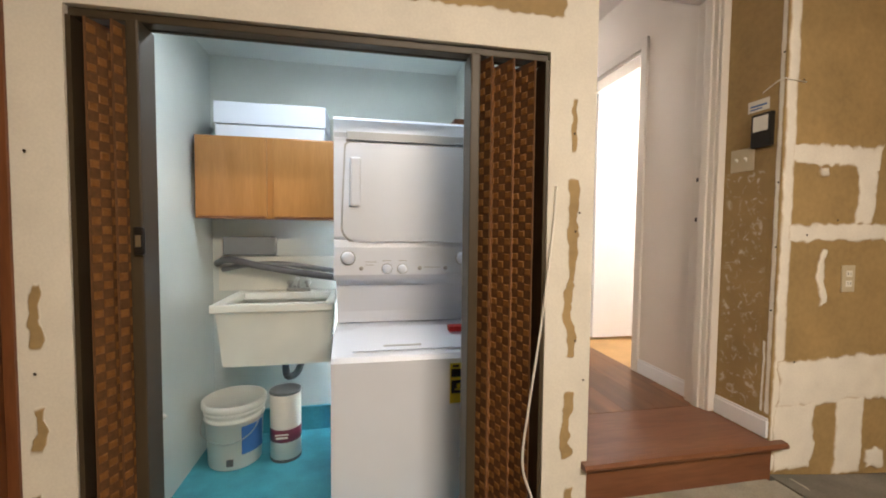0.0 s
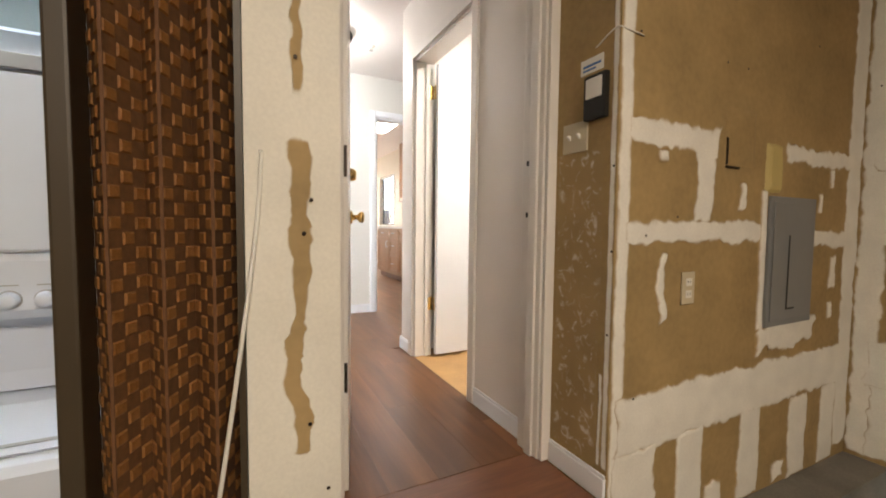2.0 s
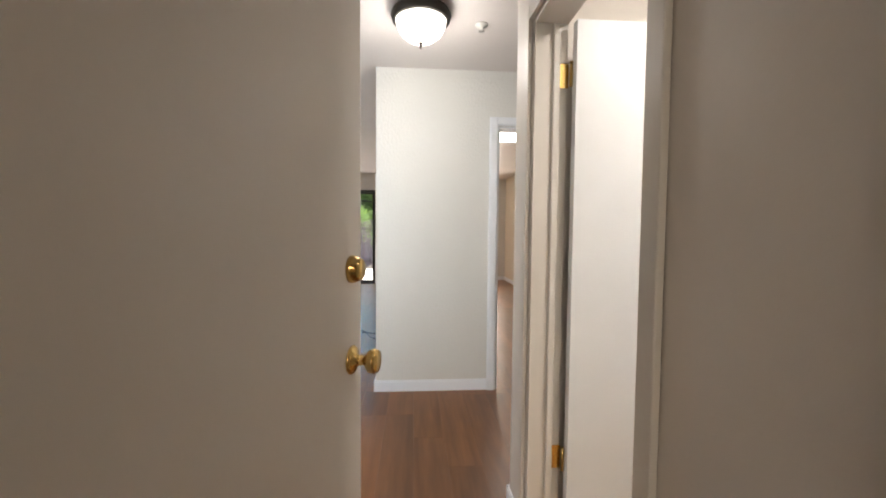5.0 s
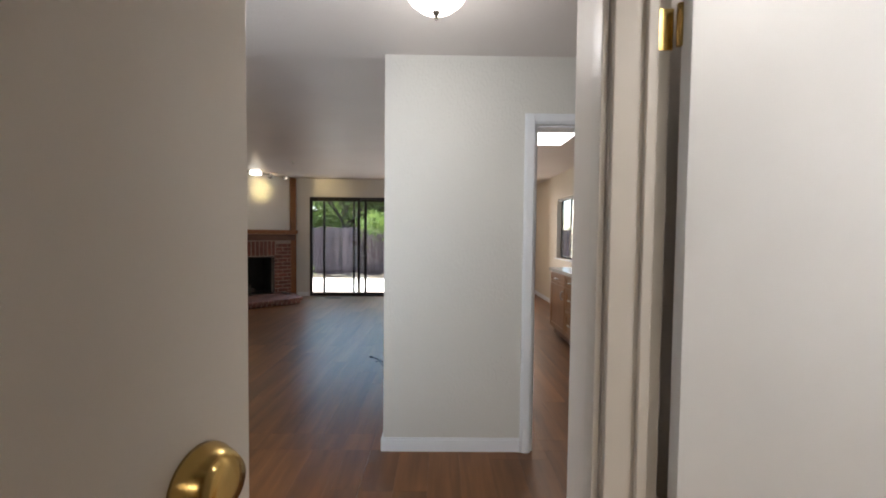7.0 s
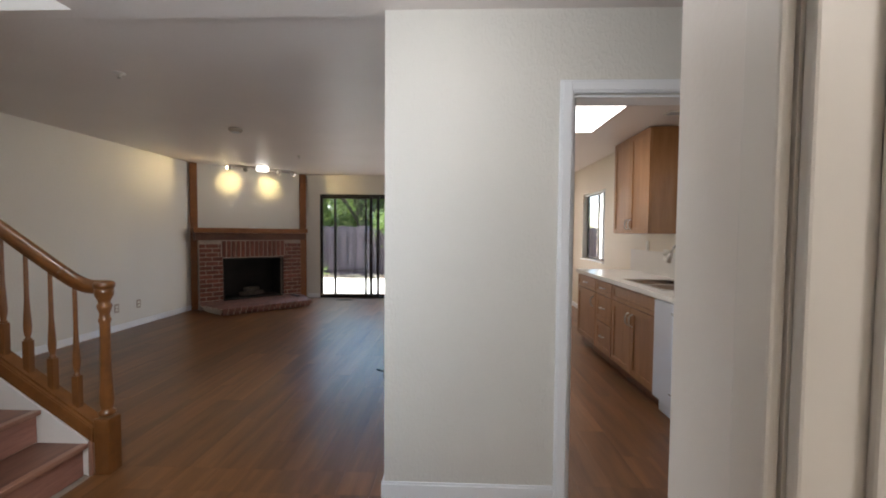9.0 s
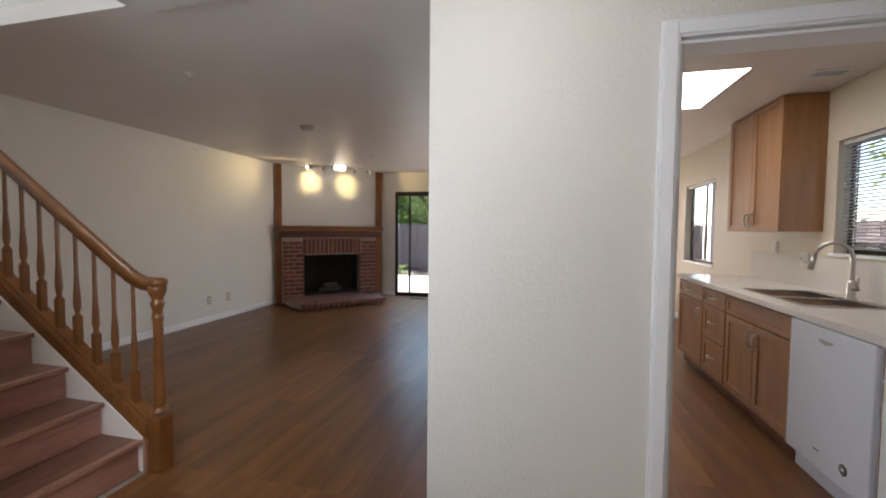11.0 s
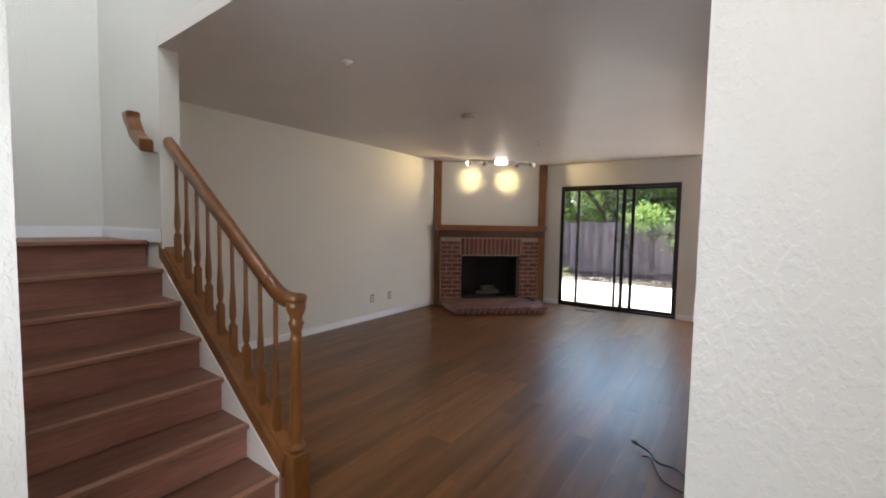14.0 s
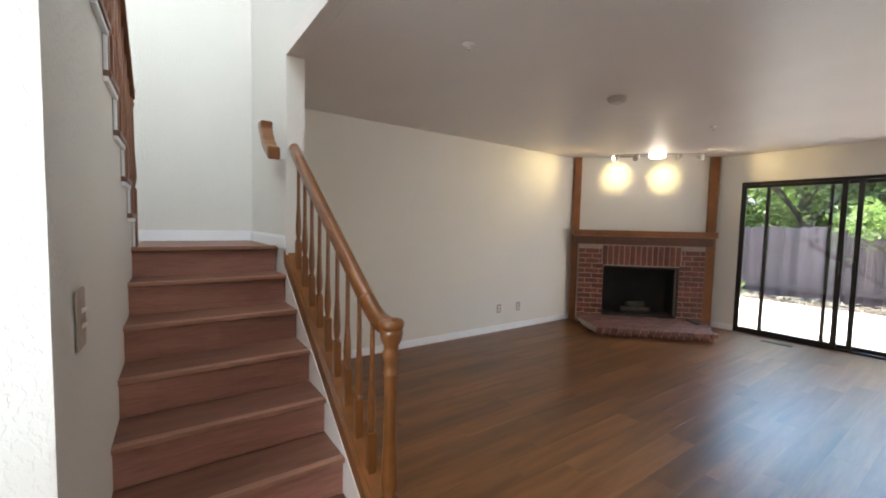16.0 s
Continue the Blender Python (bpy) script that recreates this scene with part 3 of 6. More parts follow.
patch(wall_panel, "scuffed_paper", SCUFF, "x", 0.08, -0.295, -0.085, 0.10, 1.17, 0.004, 0.0008)
patch(wall_panel, "cut_flap", DRYWALL, "y", YW, 0.65, 0.86, 1.145, 1.37, 0.004, 0.006)
b = boxes((0.659, 0.667, YW - 0.0075, YW - 0.001, 1.15, 1.25), (0.66, 0.75, YW - 0.0075, YW - 0.001, 1.139, 1.145))
part("saw_cut", b, HINGE, wall_panel)
patch(wall_panel, "masking_tape", TAN, "y", YW, 0.945, 1.07, 1.062, 1.26, 0.006, 0.013)
p = empty("tall_cabinet", -3.1, -0.38, GF, "dark red-brown wooden cabinet side beside the closet", "cabinet")
part("face_trim", boxes((-2.66, -2.63, -0.372, -0.361, GF, 2.5), bevel=0.002), DARKOAK, p)
part("side_panel", boxes((-3.6, -2.664, -0.40, -0.361, GF, 2.5), bevel=0.003), DARKOAK, p)


sm = bmesh.new()
lathe(sm, [(0.0042, 0.0), (0.0042, 0.0012), (0.0015, 0.0008), (0.0005, 0.0008)], 8)
screw = bpy.data.meshes.new("screw_head")
sm.to_mesh(screw)
sm.free()
screw.materials.append(HINGE)
for x, z in ((0.153, 1.524), (0.177, 0.335), (0.624, 1.516), (0.758, 1.517), (0.37, 0.945), (0.21, 0.88), (1.30, 1.71), (0.95, 1.95)):
    share("screw_head", screw, pose(x, YW - 0.0145, z, 90), wall_panel)
for y, z in ((-0.337, 1.639), (-0.337, 1.101), (-0.339, 0.828), (-0.332, 0.555)):
    share("screw_head", screw, pose(0.0765, y, z, 0, -90), wall_panel)
for y, z in ((-0.40, 1.618), (-0.45, 1.298)):
    share("screw_head", screw, pose(1.8445, y, z, 0, -90), wall_side)
for x, z in ((-0.865, 0.885), (-0.856, 0.474), (-0.818, 0.321), (-0.85, 0.955), (-0.879, 1.243), (-2.585, 0.45), (-2.59, 1.1)):
    share("screw_head", screw, pose(x, -0.3665, z, 90), wall_closet)

# ---- garage: fixtures ----
p = empty("electrical_panel", 1.17, YW, 0.49, "grey steel electrical panel set in the drywall", "electrical panel")
part("frame", boxes((0.977, 1.362, YW - 0.014, YW - 0.001, 0.49, 1.045), bevel=0.004), PANELGREY, p)
part("door", boxes((1.0, 1.34, YW - 0.020, YW - 0.0145, 0.515, 1.02), bevel=0.003), PANELGREY, p)
part("latch_slot", boxes((1.12, 1.128, YW - 0.0225, YW - 0.0205, 0.56, 0.88), (1.128, 1.19, YW - 0.0225, YW - 0.0205, 0.56, 0.567)), INK, p)


def wall_plate(name, m, w, h, label, category, slots=(), toggles=(), material=None, group=""):
    """A cover plate in the local x-z plane facing -y."""
    o = empty(name, 0, 0, 0, label, category, group)
    b = bmesh.new()
    box(b, -w / 2, w / 2, -0.006, 0, -h / 2, h / 2, bevel=0.0025)
    part("plate", b, material or PLASTIC, o)
    for x, z in slots:
        b = boxes((x - 0.017, x + 0.017, -0.0085, -0.0062, z - 0.014, z + 0.014), bevel=0.001)
        q = part("socket", b, PLASTIC, o)
        part("slots", boxes((x - 0.008, x - 0.006, -0.0092, -0.0086, z - 0.004, z + 0.006), (x + 0.006, x + 0.008, -0.0092, -0.0086, z - 0.004, z + 0.006)), INK, q)
    for x, z in toggles:
        b = bmesh.new()
        prism(b, [(-0.0062, z - 0.008), (-0.019, z + 0.006), (-0.017, z + 0.011), (-0.0062, z + 0.009)], "x", x - 0.004, x + 0.004)
        part("toggle", b, PLASTIC, o)
    o.matrix_world = m
    return o


wall_plate("outlet", pose(0.46, YW - 0.001, 0.69), 0.072, 0.118, "ivory duplex outlet on unpainted drywall", "outlet", slots=((0, 0.022), (0, -0.022)), material=IVORY)
wall_plate("light_switch", pose(0.079, -0.167, 1.220, 0, 0, -90), 0.115, 0.104, "double toggle switch beside the garage door, ivory darkened for shade", "light switch", toggles=((-0.023, 0), (0.023, 0)), material=IVORY)
p = empty("door_opener_control", 0.08, -0.262, 1.335, "black garage door opener button with white label", "wall control")
part("housing", boxes((0.058, 0.0795, -0.309, -0.217, 1.262, 1.408), bevel=0.005), BLACK, p)
part("button", boxes((0.053, 0.0575, -0.297, -0.23, 1.33, 1.395), bevel=0.003), PLASTIC, p, "white push button")
p = empty("sticker", 0.08, -0.232, 1.45, "small white printed sticker on the drywall", "sticker")
part("paper", boxes((0.0775, 0.0795, -0.281, -0.183, 1.425, 1.475)), PLASTIC, p)
part("print", boxes((0.0767, 0.0773, -0.272, -0.195, 1.446, 1.454), (0.0767, 0.0773, -0.25, -0.195, 1.434, 1.440)), BLUEINK, p)
b = tube(bmesh.new(), curve_pts([(0.077, -0.25, 1.50), (0.074, -0.33, 1.53), (0.1, -0.349, 1.525), (0.18, -0.349, 1.52)], 18), 0.0025, 6)
tagged(part("bell_wire", b, PLASTIC), "thin off-white wire over the drywall corner", "wire")
b = tube(bmesh.new(), curve_pts([(-0.945, -0.364, 1.05), (-0.955, -0.366, 0.90), (-0.998, -0.385, 0.575), (-1.046, -0.39, 0.243), (-1.066, -0.39, 0.033), (-1.02, -0.39, -0.12), (-0.94, -0.40, -0.40), (-0.93, -0.40, -0.494)], 42), 0.0045, 8)
tagged(part("power_cord", b, PLASTIC), "white cord hanging beside the folded door", "cord")
b = bmesh.new()
box(b, -1.45, -0.35, -2.98, -2.82, 2.53, 2.6, bevel=0.01)
p = empty("garage_light", -0.9, -2.9, 2.53, "white fluorescent fixture on the garage ceiling", "ceiling light")
part("housing", b, WHITEAPP, p)
for yy in (-2.94, -2.86):
    part("tube_lamp", tube(bmesh.new(), [(-1.43, yy, 2.51), (-0.37, yy, 2.51)], 0.014, 10), PANELLIT, p)

# step up to the hall
p = empty("entry_step", -0.35, -0.36, 0, "reddish-brown laminate step up from the garage", "step")
b2 = bmesh.new()
prism(b2, [(-0.395, -0.024), (-0.398, -0.014), (-0.39, -0.002), (-0.362, 0.0), (-0.362, -0.028)], "x", -0.815, 0.128)
part("nosing", b2, STEPW, p)
part("tread", boxes((-0.789, 0.0655, -0.3615, 0.0, -0.028, -0.002)), STEPW, p)
part("riser", boxes((-0.788, 0.079, -0.36, -0.345, -0.19, -0.029)), STEPW, p, "dark brown worn riser board")
b = bmesh.new()
prism(b, [(-0.785, -0.36), (-0.785, -0.47), (-0.70, -0.53), (-0.3, -0.545), (0.06, -0.53), (0.16, -0.50), (0.19, -0.44), (0.185, -0.36), (0.075, -0.36), (0.075, -0.06), (-0.785, -0.06)], "z", GF, -0.168)
bmesh.ops.bevel(b, geom=[e for e in b.edges if all(abs(v.co.z + 0.168) < 1e-4 for v in e.verts)], offset=0.015, segments=3, affect="EDGES")
tagged(part("concrete_step", b, CONCL), "rough grey poured concrete step in the garage", "step")


# ---- doors ----


def knob_set(parent, x, z, y, side):
    """A brass knob on a door face at local y, facing side."""
    m = pose(x, y, z, 90 if side < 0 else -90)
    b = lathe(bmesh.new(), [(0.032, 0), (0.033, 0.004), (0.028, 0.009), (0.013, 0.013), (0.011, 0.032), (0.016, 0.036), (0.026, 0.044), (0.0275, 0.056), (0.024, 0.064), (0.012, 0.067), (0.002, 0.0675)], 24, m)
    return part("door_knob", b, BRASS, parent, "polished brass knob")


def deadbolt(parent, x, z, y, side):
    m = pose(x, y, z, 90 if side < 0 else -90)
    b = lathe(bmesh.new(), [(0.031, 0), (0.031, 0.006), (0.026, 0.02), (0.022, 0.027), (0.010, 0.028), (0.002, 0.0275)], 24, m)
    return part("deadbolt", b, BRASS, parent, "brass deadbolt")


def hinge(parent, x, y, z, material, h=0.10):
    b = tube(bmesh.new(), [(x, y, z - h / 2), (x, y, z + h / 2)], 0.0065, 10)
    return part("hinge", b, material, parent)


d = empty("door_garage", -0.719, 0.065, 0, "cream painted flat door standing open into the hall", "door", rz=0)
b = bmesh.new()
box(b, 0.004, 0.74, -0.045, 0.0, 0.012, 2.025, bevel=0.002)
part("door_leaf", b, DOORP, d).matrix_parent_inverse = Matrix()
for o in d.children:
    o.matrix_parent_inverse = Matrix()
kn = knob_set(d, 0.68, 0.945, -0.0455, -1)
bo = deadbolt(d, 0.68, 1.15, -0.0455, -1)
kn2 = knob_set(d, 0.68, 0.945, 0.0005, 1)
for zz in (0.40, 1.11, 1.83):
    q = hinge(d, -0.001, 0.006, zz, HINGE)
    q.matrix_parent_inverse = Matrix()
    b = boxes((0.0005, 0.0035, -0.042, 0.0, zz - 0.05, zz + 0.05))
    q2 = part("hinge_leaf", b, HINGE, d, "dark bronze hinge leaf")
    q2.matrix_parent_inverse = Matrix()
for o in (kn, bo, kn2):
    o.matrix_parent_inverse = Matrix()
d.matrix_world = pose(-0.719, 0.065, 0, 0, 0, 76)
for zz in (0.40, 1.11, 1.83):
    tagged(part("jamb_hinge_leaf", boxes((-0.7195, -0.7165, 0.008, 0.056, zz - 0.05, zz + 0.05)), HINGE), "dark bronze hinge plate on the door jamb", "hinge")
for zz, hh in ((0.952, 0.03), (1.154, 0.03)):
    p = empty("strike_plate", 0.028, 0.03, zz, "painted-over strike plate in the door jamb", "strike plate")
    part("plate", boxes((0.0268, 0.0295, 0.014, 0.05, zz - 0.045, zz + 0.045)), DOORP, p)
    part("latch_hole", boxes((0.0258, 0.0266, 0.025, 0.039, zz - 0.010, zz + 0.010)), INK, p)

d = empty("door_bathroom", 0.205, 1.278, 0, "white flat bathroom door standing open", "door")
part("door_leaf", boxes((0.207, 0.90, 1.232, 1.268, 0.014, 1.995), bevel=0.002), TRIM, d)
for zz in (0.365, 1.815):
    q = part("hinge", tube(bmesh.new(), [(0.203, 1.268, zz - 0.045), (0.203, 1.268, zz + 0.045)], 0.007, 10), BRASS, d, "brass hinge")
    part("hinge_leaf", boxes((0.168, 0.2, 1.2875, 1.2915, zz - 0.045, zz + 0.045)), BRASS, q)

# hall lamp and detector


def flush_lamp(x, y, z):
    o = empty("ceiling_lamp", x, y, z, "lit opal bowl ceiling lamp with dark bronze rim", "ceiling lamp")
    part("rim", lathe(bmesh.new(), [(0.10, 0), (0.155, -0.012), (0.165, -0.035), (0.158, -0.06), (0.140, -0.066), (0.135, -0.05), (0.05, -0.02)], 40, pose(x, y, z)), BRONZE, o)
    part("glass_bowl", lathe(bmesh.new(), [(0.137, -0.06), (0.134, -0.085), (0.115, -0.125), (0.08, -0.155), (0.04, -0.172), (0.012, -0.176)], 40, pose(x, y, z)), OPAL, o, "glowing white glass bowl")
    part("finial", lathe(bmesh.new(), [(0.004, -0.172), (0.016, -0.177), (0.012, -0.186), (0.006, -0.194), (0.009, -0.202), (0.002, -0.21)], 16, pose(x, y, z)), BRONZE, o)
    return o


flush_lamp(-0.336, 2.06, HC)


def sprinkler(x, y, z):
    o = empty("sprinkler", x, y, z, "small white fire sprinkler head on the ceiling", "sprinkler")
    part("escutcheon", lathe(bmesh.new(), [(0.038, 0), (0.036, -0.006), (0.012, -0.012), (0.009, -0.03)], 20, pose(x, y, z)), PLASTIC, o)
    part("deflector", lathe(bmesh.new(), [(0.006, -0.03), (0.018, -0.036), (0.018, -0.039), (0.004, -0.042)], 16, pose(x, y, z)), CHROME, o)


sprinkler(0.02, 2.19, HC)
sprinkler(-2.80, 3.80, LC)
sprinkler(-2.71, 6.98, LC)
p = empty("smoke_detector", -2.81, 5.38, LC, "round smoke detector on the ceiling, browned to hold its shade", "smoke detector")
part("body", lathe(bmesh.new(), [(0.075, 0), (0.078, -0.012), (0.068, -0.03), (0.05, -0.042), (0.01, -0.044)], 28, pose(-2.81, 5.38, LC)), AGED_SHADED, p)
part("vent_ring", lathe(bmesh.new(), [(0.052, -0.034), (0.046, -0.045), (0.040, -0.0455)], 28, pose(-2.81, 5.38, LC)), GREYAPP, p)

# ---- laundry closet ----


def folding_door(x0, x1, folds, y, z0, z1, post_side, name_label):
    """A folded accordion door of woven wooden checks between dark end posts."""
    o = empty("accordion_door", (x0 + x1) / 2, y, z0, name_label, "folding door", "folding doors of the laundry closet")
    n = folds * 2
    xs = [x0 + (x1 - x0) * i / n for i in range(n + 1)]
    back = bmesh.new()
    ys = [y - 0.045 if i % 2 else y + 0.045 for i in range(n + 1)]
    for i in range(n):
        v = [back.verts.new(c) for c in ((xs[i], ys[i], z0), (xs[i + 1], ys[i + 1], z0), (xs[i + 1], ys[i + 1], z1), (xs[i], ys[i], z1))]
        w2 = [back.verts.new((c.co.x, c.co.y + 0.004, c.co.z)) for c in v]
        back.faces.new(v)
        back.faces.new(w2[::-1])
        for a in range(4):
            back.faces.new((v[a], v[(a + 1) % 4], w2[(a + 1) % 4], w2[a]))
    part("woven_back", back, FABRICD, o, "dark brown woven cord")
    rows = int((z1 - z0) / 0.0285)
    verts, faces = [], []
    for i in range(n):
        a, c = Vector((xs[i], ys[i], 0)), Vector((xs[i + 1], ys[i + 1], 0))
        d, cols = c - a, 3
        nrm = Vector((d.y, -d.x, 0)).normalized()
        for j in range(rows):
            for q in range(cols):
                if (j + q) % 2:
                    continue
                s0, s1 = (q + 0.06) / cols, (q + 0.94) / cols
                za, zb = z0 + j * 0.0285 + 0.002, z0 + (j + 1) * 0.0285 - 0.002
                base = len(verts)
                for s, zz, lift in ((s0, za, 0), (s1, za, 0), (s1, zb, 0), (s0, zb, 0), (s0 + 0.03, za + 0.003, 1), (s1 - 0.03, za + 0.003, 1), (s1 - 0.03, zb - 0.003, 1), (s0 + 0.03, zb - 0.003, 1)):
                    pnt = a + d * s + nrm * (0.0005 + 0.003 * lift)
                    verts.append((pnt.x, pnt.y, zz))
                faces += [(base + 4, base + 5, base + 6, base + 7)] + [(base + e, base + (e + 1) % 4, base + 4 + (e + 1) % 4, base + 4 + e) for e in range(4)]
    me = bpy.data.meshes.new("woven_checks")
    me.from_pydata(verts, [], faces)
    me.materials.append(FABRIC)
    ob = new("woven_checks", me)
    ob.parent, ob.matrix_parent_inverse = o, o.matrix_world.inverted()
    tagged(ob, "honey-brown wooden check slats", kind="stuff")
    for i in range(1, n, 2):
        part("fold_cord", boxes((xs[i] - 0.003, xs[i] + 0.003, ys[i] - 0.004, ys[i] + 0.001, z0, z1), bevel=0.0015), FABRICD, o)
    px = x0 - 0.018 if post_side < 0 else x1 + 0.018
    part("lead_post", boxes((px - 0.018, px + 0.018, y - 0.05, y + 0.05, z0, z1 + 0.004), bevel=0.006), TRACK, o, "dark brown vinyl lead post")
    part("jamb_strip", boxes((x1 - 0.001, x1 + 0.012, y - 0.05, y + 0.05, z0, z1)) if post_side < 0 else boxes((x0 - 0.012, x0 + 0.001, y - 0.05, y + 0.05, z0, z1)), TRACK, o)
    return o, px


FABRIC.node_tree.nodes["Principled BSDF"].inputs["Specular IOR Level"].default_value = 0.3
folding_door(-1.235, -0.99, 3, -0.305, GF + 0.02, 1.50, -1, "brown woven wooden accordion door folded open")
o, px = folding_door(-2.475, -2.335, 2, -0.305, GF + 0.02, 1.50, 1, "brown woven wooden accordion door with a latch folded open")
part("latch", boxes((px - 0.002, px + 0.028, -0.372, -0.357, 0.80, 0.885), bevel=0.006), BLACK, o, "dark latch handle")
part("latch_plate", boxes((px + 0.006, px + 0.02, -0.3745, -0.3725, 0.825, 0.86)), CHROME, o)
p = empty("door_track", -1.73, -0.305, 1.507, "dark brown overhead track of the folding doors", "door track")
part("channel", boxes((-2.489, -0.977, -0.325, -0.285, 1.507, 1.529)), TRACK, p)
part("track_lip", boxes((-2.489, -0.977, -0.34, -0.3255, 1.503, 1.529), bevel=0.003), TRACK, p)
part("track_lip", boxes((-2.489, -0.977, -0.2845, -0.27, 1.503, 1.529), bevel=0.003), TRACK, p)

# stacked washer and dryer
p = empty("washer_dryer", -1.435, 0.3, GF, "white stacked washer and dryer in the closet", "washer dryer")
XL, XR = -1.775, -1.095
b = bmesh.new()
prism(b, [(0.0, GF + 0.02), (0.0, 0.31), (0.012, 0.332), (0.20, 0.405), (0.85, 0.405), (0.85, GF + 0.02)], "x", XL, XR)
bmesh.ops.bevel(b, geom=[e for e in b.edges if abs(e.verts[0].co.x - e.verts[1].co.x) < 1e-5], offset=0.008, segments=2, affect="EDGES")
part("washer_body", b, WHITEAPP, p)
b = bmesh.new()
prism(b, [(0.035, 0.3465), (0.20, 0.4105), (0.20, 0.4165), (0.03, 0.353)], "x", XL + 0.09, XR - 0.06)
lid = part("washer_lid", b, WHITEAPP, p)
b = bmesh.new()
prism(b, [(0.050, 0.3625), (0.058, 0.3655), (0.058, 0.368), (0.050, 0.365)], "x", -1.55, -1.38)
part("lid_grip", b, GREYAPP, lid)
part("base", boxes((XL + 0.03, XR - 0.03, 0.04, 0.82, GF + 0.008, GF + 0.022)), BLACK, p)
b = bmesh.new()
prism(b, [(0.335, 0.412), (0.325, 0.47), (0.285, 0.61), (0.24, 0.648), (0.85, 0.648), (0.85, 0.412)], "x", XL + 0.006, XR - 0.006)
part("back_column", b, WHITEAPP, p)
b = bmesh.new()
prism(b, [(0.205, 0.645), (0.185, 0.67), (0.190, 0.80), (0.20, 0.835), (0.85, 0.835), (0.85, 0.645)], "x", XL, XR)
panel = part("control_panel", b, WHITEAPP, p)
for x, z, r in ((-1.71, 0.75, 0.03), (-1.529, 0.698, 0.022), (-1.456, 0.697, 0.022), (-1.16, 0.75, 0.03)):
    q = part("control_knob", lathe(bmesh.new(), [(r, 0), (r * 1.02, 0.006), (r * 0.86, 0.02), (r * 0.8, 0.023), (0.003, 0.0235)], 24, pose(x, 0.186, z, 90)), WHITEAPP, panel)
    part("dial_ring", lathe(bmesh.new(), [(r * 1.18, 0), (r * 1.18, 0.0015), (r * 1.04, 0.002)], 24, pose(x, 0.187, z, 90)), GREYAPP, panel, "grey ring round the dial")
for x in (-1.648, -1.371, -1.245):
    part("push_button", lathe(bmesh.new(), [(0.010, 0), (0.010, 0.006), (0.003, 0.0075)], 16, pose(x, 0.186, 0.701, 90)), GREYAPP, panel)
for x0, x1, z in ((-1.63, -1.575, 0.73), (-1.63, -1.59, 0.715), (-1.35, -1.27, 0.703), (-1.55, -1.51, 0.735), (-1.475, -1.435, 0.735)):
    part("print", boxes((x0, x1, 0.1855, 0.1868, z, z + 0.003)), GREYAPP, panel)
b = bmesh.new()
prism(b, [(0.215, 0.836), (0.20, 0.85), (0.20, 1.31), (0.19, 1.33), (0.19, 1.39), (0.21, 1.405), (0.85, 1.405), (0.85, 0.836)], "x", XL, XR)
part("dryer_body", b, WHITEAPP, p)
b = bmesh.new()
out = []
for cx, cz, a0 in ((-1.16 + 0.0, 0.90, -90), (-1.16, 1.26, 0), (-1.695, 1.26, 90), (-1.66, 0.90, 180)):
    rad = 0.075 if cz < 1 else 0.025
    for s in range(7):
        a = radians(a0 + 90 * s / 6)
        out.append((cx + rad * math.cos(a) * (1 if cz < 1 else 1), cz + rad * math.sin(a)))
prism(b, out, "y", 0.176, 0.199)
bmesh.ops.bevel(b, geom=[e for e in b.edges if all(abs(v.co.y - 0.176) < 1e-4 for v in e.verts)], offset=0.006, segments=2, affect="EDGES")
dd = part("dryer_door", b, WHITEAPP, p)
b = bmesh.new()
mx, mz_ = -1.43, 1.055
prism(b, [(mx + (u - mx) * 1.028, mz_ + (v - mz_) * 1.034) for u, v in out], "y", 0.1975, 0.1995)
part("door_seam", b, GREYAPP, dd, "grey gap round the door")
b = bmesh.new()
box(b, -1.70, -1.652, 0.150, 0.1755, 0.99, 1.215, bevel=0.010)
part("door_handle", b, WHITEAPP, dd)
# Grey strip put in for the shade below the dryer's top edge.
part("top_lip", boxes((XL + 0.06, XR - 0.05, 0.178, 0.1895, 1.296, 1.335), bevel=0.003), GREYAPP, p, "grey shadow strip under the top")
lab = part("energy_label", boxes((-1.256, -1.172, -0.0025, -0.0005, 0.105, 0.288)), YELLOW, p, "yellow energy label")
part("label_print", boxes((-1.25, -1.178, -0.0032, -0.0027, 0.225, 0.262), (-1.25, -1.178, -0.0032, -0.0027, 0.150, 0.210), (-1.245, -1.215, -0.0032, -0.0027, 0.27, 0.28)), INK, lab)
part("label_arrow", boxes((-1.235, -1.20, -0.0038, -0.0033, 0.165, 0.172), (-1.225, -1.21, -0.0038, -0.0033, 0.175, 0.195)), YELLOW, lab)
part("warning_tag", boxes((-1.235, -1.15, 0.12, 0.17, 0.40, 0.4245)), RED, p, "red warning tag")
b = boxes((-1.20, -1.08, 0.22, 0.34, 1.4065, 1.435), bevel=0.004)
tagged(part("small_box", b, DARKOAK), "small dark brown box lying on the dryer", "box")

# wall cabinet and the boxes on it


def wall_cabinet(x0, x1, y0, y1, z0, z1, doors, material, label):
    o = empty("wall_cabinet", (x0 + x1) / 2, y1, z0, label, "wall cabinet")
    part("body", boxes((x0, x1, y0 + 0.02, y1 - 0.001, z0, z1), bevel=0.002), material, o)
    for a, c in doors:
        q = part("door", boxes((a, c, y0, y0 + 0.0195, z0 + 0.012, z1 - 0.008), bevel=0.004), material, o)
        part("edge_pull", boxes((a + 0.01, c - 0.01, y0 - 0.003, y0 + 0.01, z0 + 0.001, z0 + 0.011)), DARKOAK, q)
    return o


